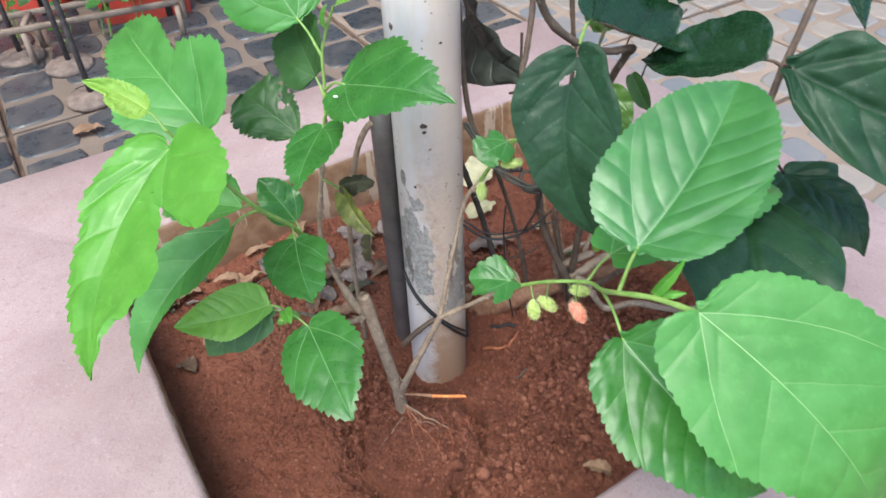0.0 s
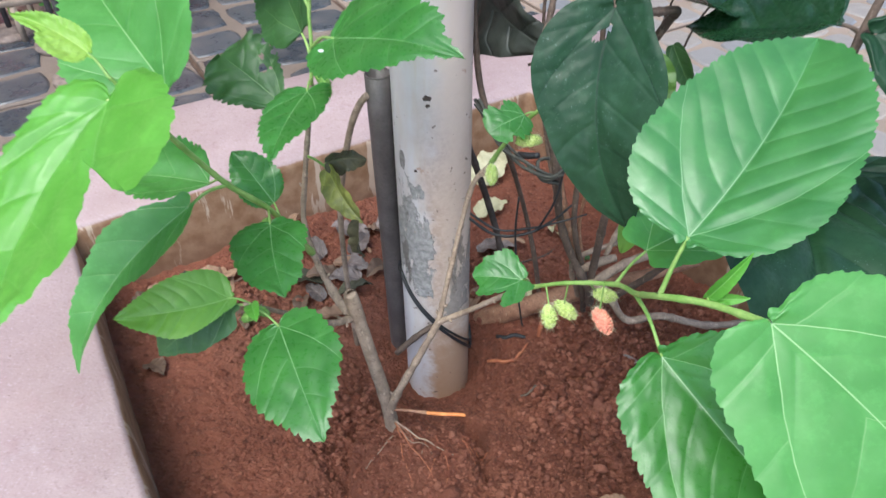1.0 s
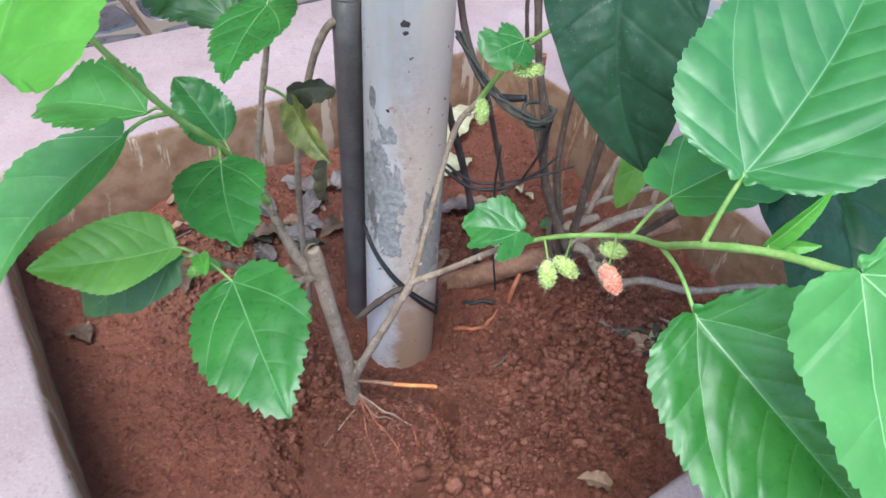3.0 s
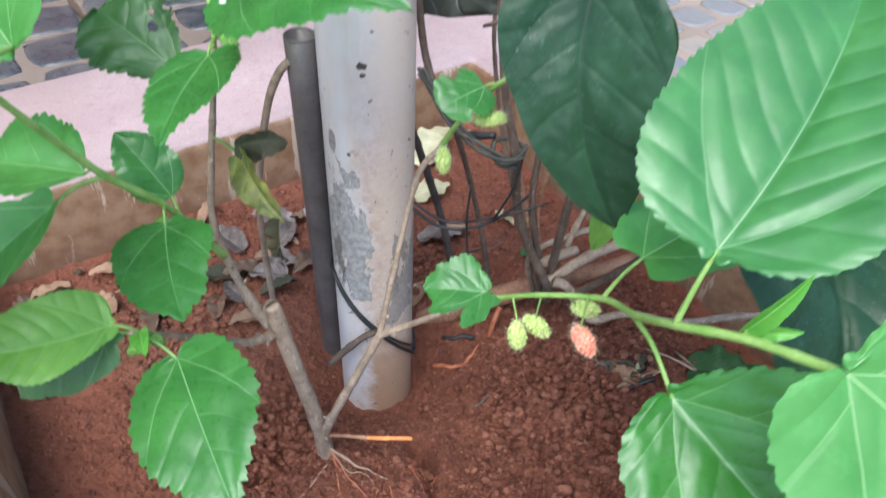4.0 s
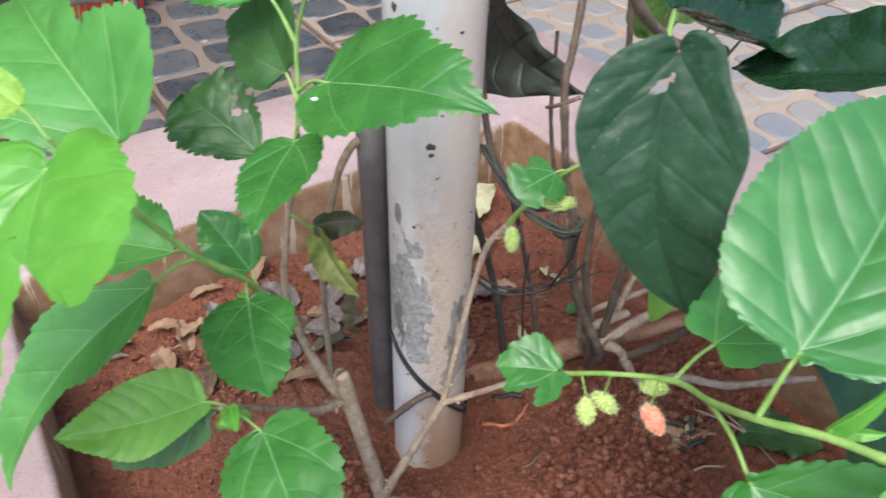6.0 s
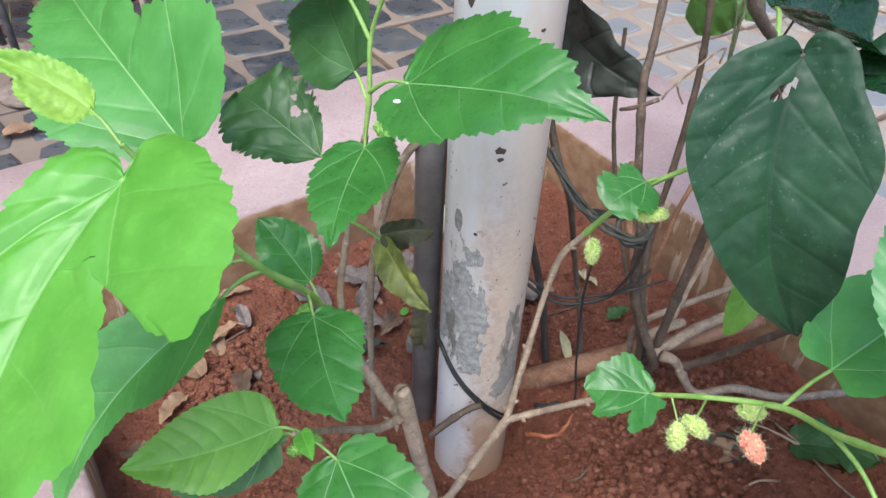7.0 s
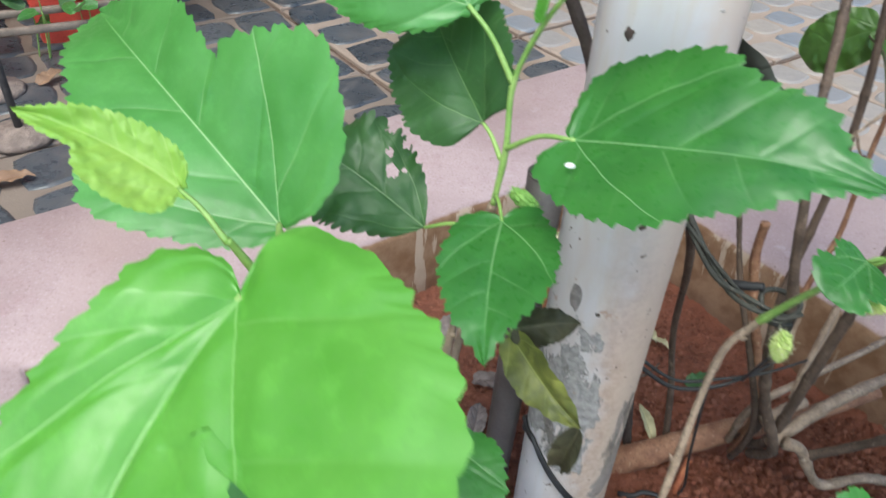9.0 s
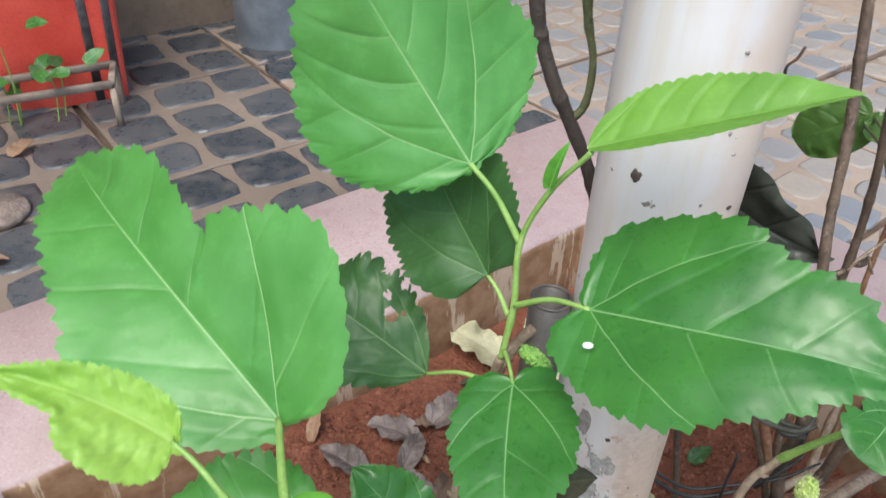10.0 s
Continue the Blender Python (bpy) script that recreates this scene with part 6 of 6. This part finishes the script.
# in the yard's own axes x runs along the back of the bed and y away from it


def tile_mesh(w, h, material=MORTAR):
    bm = bmesh.new()
    g, z0, z1 = 0.0058, -0.02, 0.0
    rings = [[bm.verts.new((x, y, z)) for x, y in ((g + i, g + i), (w - g - i, g + i), (w - g - i, h - g - i), (g + i, h - g - i))] for i, z in ((0, z0), (0, z1 - 0.003), (0.003, z1))]
    for r0, r1 in zip(rings, rings[1:]):
        for k in range(4):
            bm.faces.new((r0[k], r0[(k + 1) % 4], r1[(k + 1) % 4], r1[k]))
    bm.faces.new(rings[-1])
    me = bpy.data.meshes.new("paving_tile")
    bm.to_mesh(me)
    bm.free()
    me.materials.append(material)
    return me


def cobble_mesh(w, h, seed, material, square=4.0):
    """A rounded flat stone that stands a little proud of the cement."""
    rng = random.Random(seed)
    n = 16
    prof = [(1.0, -0.004), (0.97, 0.001), (0.86, 0.0035)]
    ph, amp = rng.uniform(0, 6.28), rng.uniform(0.02, 0.07)
    verts, faces = [], []
    for f, z in prof:
        for k in range(n):
            a = 6.28318 * k / n
            c, s = math.cos(a), math.sin(a)
            r = (abs(c) ** square + abs(s) ** square) ** (-1 / square) * (1 + amp * math.sin(2 * a + ph) + 0.03 * math.sin(5 * a + ph))
            verts.append((c * r * w / 2 * f, s * r * h / 2 * f, z))
    for j in range(2):
        for k in range(n):
            faces.append((j * n + k, j * n + (k + 1) % n, (j + 1) * n + (k + 1) % n, (j + 1) * n + k))
    faces.append(tuple(2 * n + k for k in range(n)))
    me = bpy.data.meshes.new("cobble")
    me.from_pydata(verts, [], faces)
    me.materials.append(material)
    for p in me.polygons:
        p.use_smooth = len(p.vertices) == 4
    return me


FULL, FULL_SHADED = tile_mesh(TILE, TILE), tile_mesh(TILE, TILE, MORTAR_SHADED)
CELL = TILE / 3
DARK_STONES = [cobble_mesh(CELL * 0.86, CELL * 0.85, k, COBBLE_DARK, 6.5) for k in range(6)]
FINE = TILE / 4
SMALL_STONES = [cobble_mesh(FINE * (0.80 + 0.02 * k), FINE * (0.88 - 0.02 * k), 20 + k, COBBLE_PALE, 4.6) for k in range(5)]
rng = random.Random(77)


def lay(name, me, parent, at, turn=0.0):
    ob = new(name, me)
    ob.parent = parent
    ob.location, ob.rotation_euler = at, (rng.uniform(-.012, .012), rng.uniform(-.012, .012), turn)
    return ob


for i in range(-5, 7):
    for j in range(-5, 6):
        x, y = 1.115 - 3 * TILE + TILE * i, -0.61 + TILE * j
        # leave out what the bed and its kerb cover
        if x + TILE > -RIM + 0.02 and x < WIDE + RIM - 0.02 and y + TILE > -DEEP - RIM + 0.02 and y < RIM - 0.02:
            x1, y1 = x + TILE, y + TILE
            if x1 <= WIDE + RIM + 0.02 and x >= -RIM - 0.02 and y1 <= RIM:
                continue
            # tiles trimmed against the kerb's back and side
            if y1 > RIM + 0.02 and y < RIM:
                part_tile = lay("paving_tile", tile_mesh(TILE, y1 - RIM - 0.004, MORTAR_SHADED if x < 0.55 else MORTAR), yard, (x, RIM + 0.004, 0))
                y0, h, x0, w = RIM + 0.004, y1 - RIM - 0.004, x, TILE
            elif x1 > WIDE + RIM + 0.02:
                x0 = WIDE + RIM + 0.004
                w, y0, h = x1 - x0, y, TILE
                part_tile = lay("paving_tile", tile_mesh(w, TILE), yard, (x0, y, 0))
            elif x < -RIM - 0.02 and x1 > -RIM:
                x0, w, y0, h = x, -RIM - 0.004 - x, y, TILE
                part_tile = lay("paving_tile", tile_mesh(w, TILE), yard, (x0, y, 0))
            elif y < -DEEP - RIM - 0.02 and y1 > -DEEP - RIM:
                x0, w, y0, h = x, TILE, y, -DEEP - RIM - 0.004 - y
                part_tile = lay("paving_tile", tile_mesh(TILE, h), yard, (x, y, 0))
            else:
                continue
        else:
            part_tile = lay("paving_tile", FULL_SHADED if x < 0.55 and y > 0.1 else FULL, yard, (x, y, 0))
            x0, y0, w, h = x, y, TILE, TILE
        left, right = x0 < 0.75 and y0 > 0.1 and x0 > -1.3, x0 > 0.75 and -0.9 < y0 < 1.2 and x0 < 2.3
        if not (left or right) or y0 > 1.3:
            continue
        for a in range(3):
            for b in range(3):
                cx, cy = x + CELL * (a + 0.5) - x0, y + CELL * (b + 0.5) - y0
                if not (CELL * 0.35 < cx < w - CELL * 0.35 and CELL * 0.35 < cy < h - CELL * 0.35):
                    continue
                if left:
                    lay("cobble", rng.choice(DARK_STONES), part_tile, (cx + rng.uniform(-.006, .006), cy + rng.uniform(-.006, .006), 0.0005), rng.choice((0, 1.5708, 3.1416)) + rng.uniform(-.08, .08))
        if right:
            # a finer grid of small rounded stones
            for a in range(4):
                for b in range(4):
                    cx, cy = x + FINE * (a + 0.5) - x0, y + FINE * (b + 0.5) - y0
                    if FINE * 0.4 < cx < w - FINE * 0.4 and FINE * 0.4 < cy < h - FINE * 0.4:
                        lay("cobble", rng.choice(SMALL_STONES), part_tile, (cx + rng.uniform(-.004, .004), cy + rng.uniform(-.004, .004), 0.0005), rng.choice((0, 1.5708, 3.1416)) + rng.uniform(-.1, .1))


# ---------------------------------------------------------------- things along the house wall
def bar_mesh(a, b, w, h):
    """A straight square bar with softened edges from a to b."""
    a, b = Vector(a), Vector(b)
    d = (b - a).normalized()
    s = d.cross(Vector((0, 0, 1)))
    s = s.normalized() if s.length > 0.01 else Vector((1, 0, 0))
    t = s.cross(d)
    bm = bmesh.new()
    ends = []
    for p in (a, b):
        ends.append([bm.verts.new(p + s * w * x + t * h * y) for x, y in ((-.5, -.38), (-.38, -.5), (.38, -.5), (.5, -.38), (.5, .38), (.38, .5), (-.38, .5), (-.5, .38))])
    for k in range(8):
        bm.faces.new((ends[0][k], ends[0][(k + 1) % 8], ends[1][(k + 1) % 8], ends[1][k]))
    bm.faces.new(ends[0][::-1])
    bm.faces.new(ends[1])
    bmesh.ops.recalc_face_normals(bm, faces=bm.faces)
    return bm


bm = bmesh.new()
box(bm, -4.0, 6.0, -1.45, -1.30, PAVE - 0.1, 2.6)
bmesh.ops.recalc_face_normals(bm, faces=bm.faces)
tagged(part("wall_house", bm, WALL_FAR, smooth=False), "brown plastered house wall in shade", "wall", kind="structure")
# unseen slab, added over the wall only to keep sky light off the paving
bm = bmesh.new()
box(bm, -4.0, 6.0, -1.45, -0.75, 2.6, 2.72)
bmesh.ops.recalc_face_normals(bm, faces=bm.faces)
tagged(part("shade_slab", bm, WALL_FAR, smooth=False), "unseen slab added above the house wall to shade the paving", "roof", kind="structure")


def red_planter(at, turn, w=0.26, d=0.22, h=0.34):
    root = thing("red_planter", at, "tapered red plastic planter box with dark straps beside the wall", "planter")
    root.rotation_euler = (0, 0, turn)
    bm = bmesh.new()
    rings = []
    for z, f in ((0, 0.84), (h * 0.9, 1.0), (h * 0.9, 1.06), (h, 1.07), (h, 0.98), (h * 0.8, 0.94)):
        ring = []
        for sx, sy in ((-1, -1), (1, -1), (1, 1), (-1, 1)):
            for k in range(3):
                a0 = math.atan2(sy, sx) + (k - 1) * 0.6
                ring.append(bm.verts.new((f * (sx * (w / 2 - 0.02) + 0.02 * math.cos(a0)), f * (sy * (d / 2 - 0.02) + 0.02 * math.sin(a0)), z)))
        rings.append(ring)
    for r0, r1 in zip(rings, rings[1:]):
        for k in range(12):
            bm.faces.new((r0[k], r0[(k + 1) % 12], r1[(k + 1) % 12], r1[k]))
    bm.faces.new(rings[0][::-1])
    bm.faces.new(rings[-1])
    bmesh.ops.recalc_face_normals(bm, faces=bm.faces)
    part("tub", bm, RED_PAINT, root, smooth=False)
    for x in (0.25, 0.42):
        part("strap", bar_mesh((x * w * 0.84, -d * 0.43, 0.0), (x * w, -d * 0.515, h * 0.9), 0.016, 0.006), IRON, root)
    part("rim_bar", bar_mesh((-w * 0.55, -d * 0.55, h * 0.97), (w * 0.55, -d * 0.55, h * 0.97), 0.012, 0.02), PALE_BAR, root)
    return root


red_planter((-0.830, 1.990, PAVE), ANGLE * 0.55)
red_planter((-1.180, 2.020, PAVE), ANGLE * 0.55)


def foot_post(at, h=1.0):
    root = thing("post_with_foot", at, "thin dark iron post standing in a round concrete foot", "post", "posts on the paving")
    bm = bmesh.new()
    prof = [(0.0, 0), (0.053, 0.0), (0.055, 0.008), (0.050, 0.014), (0.030, 0.017), (0.018, 0.022), (0.0, 0.022)]
    rows = [[bm.verts.new((r * math.cos(6.28318 * k / 28) * (1 + 0.05 * math.sin(3 * k)), r * math.sin(6.28318 * k / 28), z)) for k in range(28)] for r, z in prof]
    for r0, r1 in zip(rows, rows[1:]):
        for k in range(28):
            bm.faces.new((r0[k], r0[(k + 1) % 28], r1[(k + 1) % 28], r1[k]))
    bmesh.ops.remove_doubles(bm, verts=bm.verts, dist=1e-5)
    part("foot", bm, FOOT, root)
    part("rod", sweep([(0, 0, 0.012, 0.0062), (0.0, 0.002, h * 0.5, 0.0062), (0, 0, h, 0.0062)], 10, 4), IRON, root)
    return root


for p in ((-0.785, 1.485), (-1.040, 1.690), (-0.900, 1.640), (-1.250, 1.900)):
    foot_post((*p, PAVE + 0.001))

rack = thing("low_rack", (-0.85, 1.82, PAVE), "low rack of weathered pale bars in front of the planters", "rack")
for a, b, w in (((-1.35, 1.60, 0.07), (-0.70, 1.90, 0.07), 0.013), ((-1.35, 1.50, 0.07), (-0.675, 1.80, 0.07), 0.013), ((-0.70, 1.90, 0.07), (-0.675, 1.80, 0.07), 0.012), ((-1.02, 1.76, 0.07), (-0.99, 1.655, 0.07), 0.012)):
    under(part("bar", bar_mesh(a, b, w, w), PALE_BAR), rack)
for x, y in ((-0.70, 1.90), (-0.675, 1.80), (-1.02, 1.76), (-0.99, 1.655), (-1.35, 1.60), (-1.35, 1.50)):
    under(part("leg", bar_mesh((x, y, PAVE), (x, y, 0.062), 0.011, 0.011), PALE_BAR), rack)

# a straggling weed between rack and planter
weed = thing("weed", (-0.90, 1.80, PAVE), "small straggling pale green weed on the paving", "plant")
rng = random.Random(12)
for k in range(26):
    x, y = -0.95 + rng.gauss(0, 0.11), 1.80 + rng.gauss(0, 0.03)
    z = PAVE + rng.uniform(0.04, 0.20)
    if k % 3 == 0:
        stem(weed, [(x, y, PAVE, 0.0016), (x + 0.01, y, z * 0.5, 0.0014), (x + 0.015, y - 0.01, z, 0.001)], STEM_GREEN, "stem", 0, k, 6)
    a = rng.uniform(0, 6.28)
    leaf(weed, (x, y, z), (x + 0.04 * math.cos(a), y + 0.04 * math.sin(a), z + rng.uniform(-.01, .02)), 0.026, (rng.uniform(-.4, .4), -0.5, 0.8), LEAF_DIM if k % 2 else LEAF, None, rows=14, cols=6, teeth=0, tooth=0, quilt=0, seed=k)

# a grey-blue bucket by the wall
bucket = thing("bucket", (-0.43, 2.30, PAVE), "blue-grey plastic bucket standing by the wall", "bucket")
part("pail", hollow(bmesh.new(), 0.10, 0.004, 0.0, 0.26, 32, 6), BLUE_GREY, bucket)
part("rim", sweep([(0.103 * math.cos(6.28318 * k / 24), 0.103 * math.sin(6.28318 * k / 24), 0.258, 0.006) for k in range(25)], 8, 2), BLUE_GREY, bucket)

for k, (x, y, h) in enumerate(((-0.765, 1.335, 20), (-0.83, 1.67, 70), (1.233, 1.956, 40))):
    root = thing("brown_leaf", (x, y, PAVE + 0.006), "fallen yellow-brown leaf on the paving", "leaf", "fallen leaves on the paving")
    d = Vector((math.cos(radians(h)), math.sin(radians(h)), 0.1)) * (0.06 if k < 2 else 0.045)
    part("blade", blade((0, 0, 0.002), d, 0.028, (0.1, -0.1, 1), cup=0.4, teeth=6, tooth=0.03, wave=0.12, rows=40, cols=10, seed=k + 5), LEAF_TAN, root)
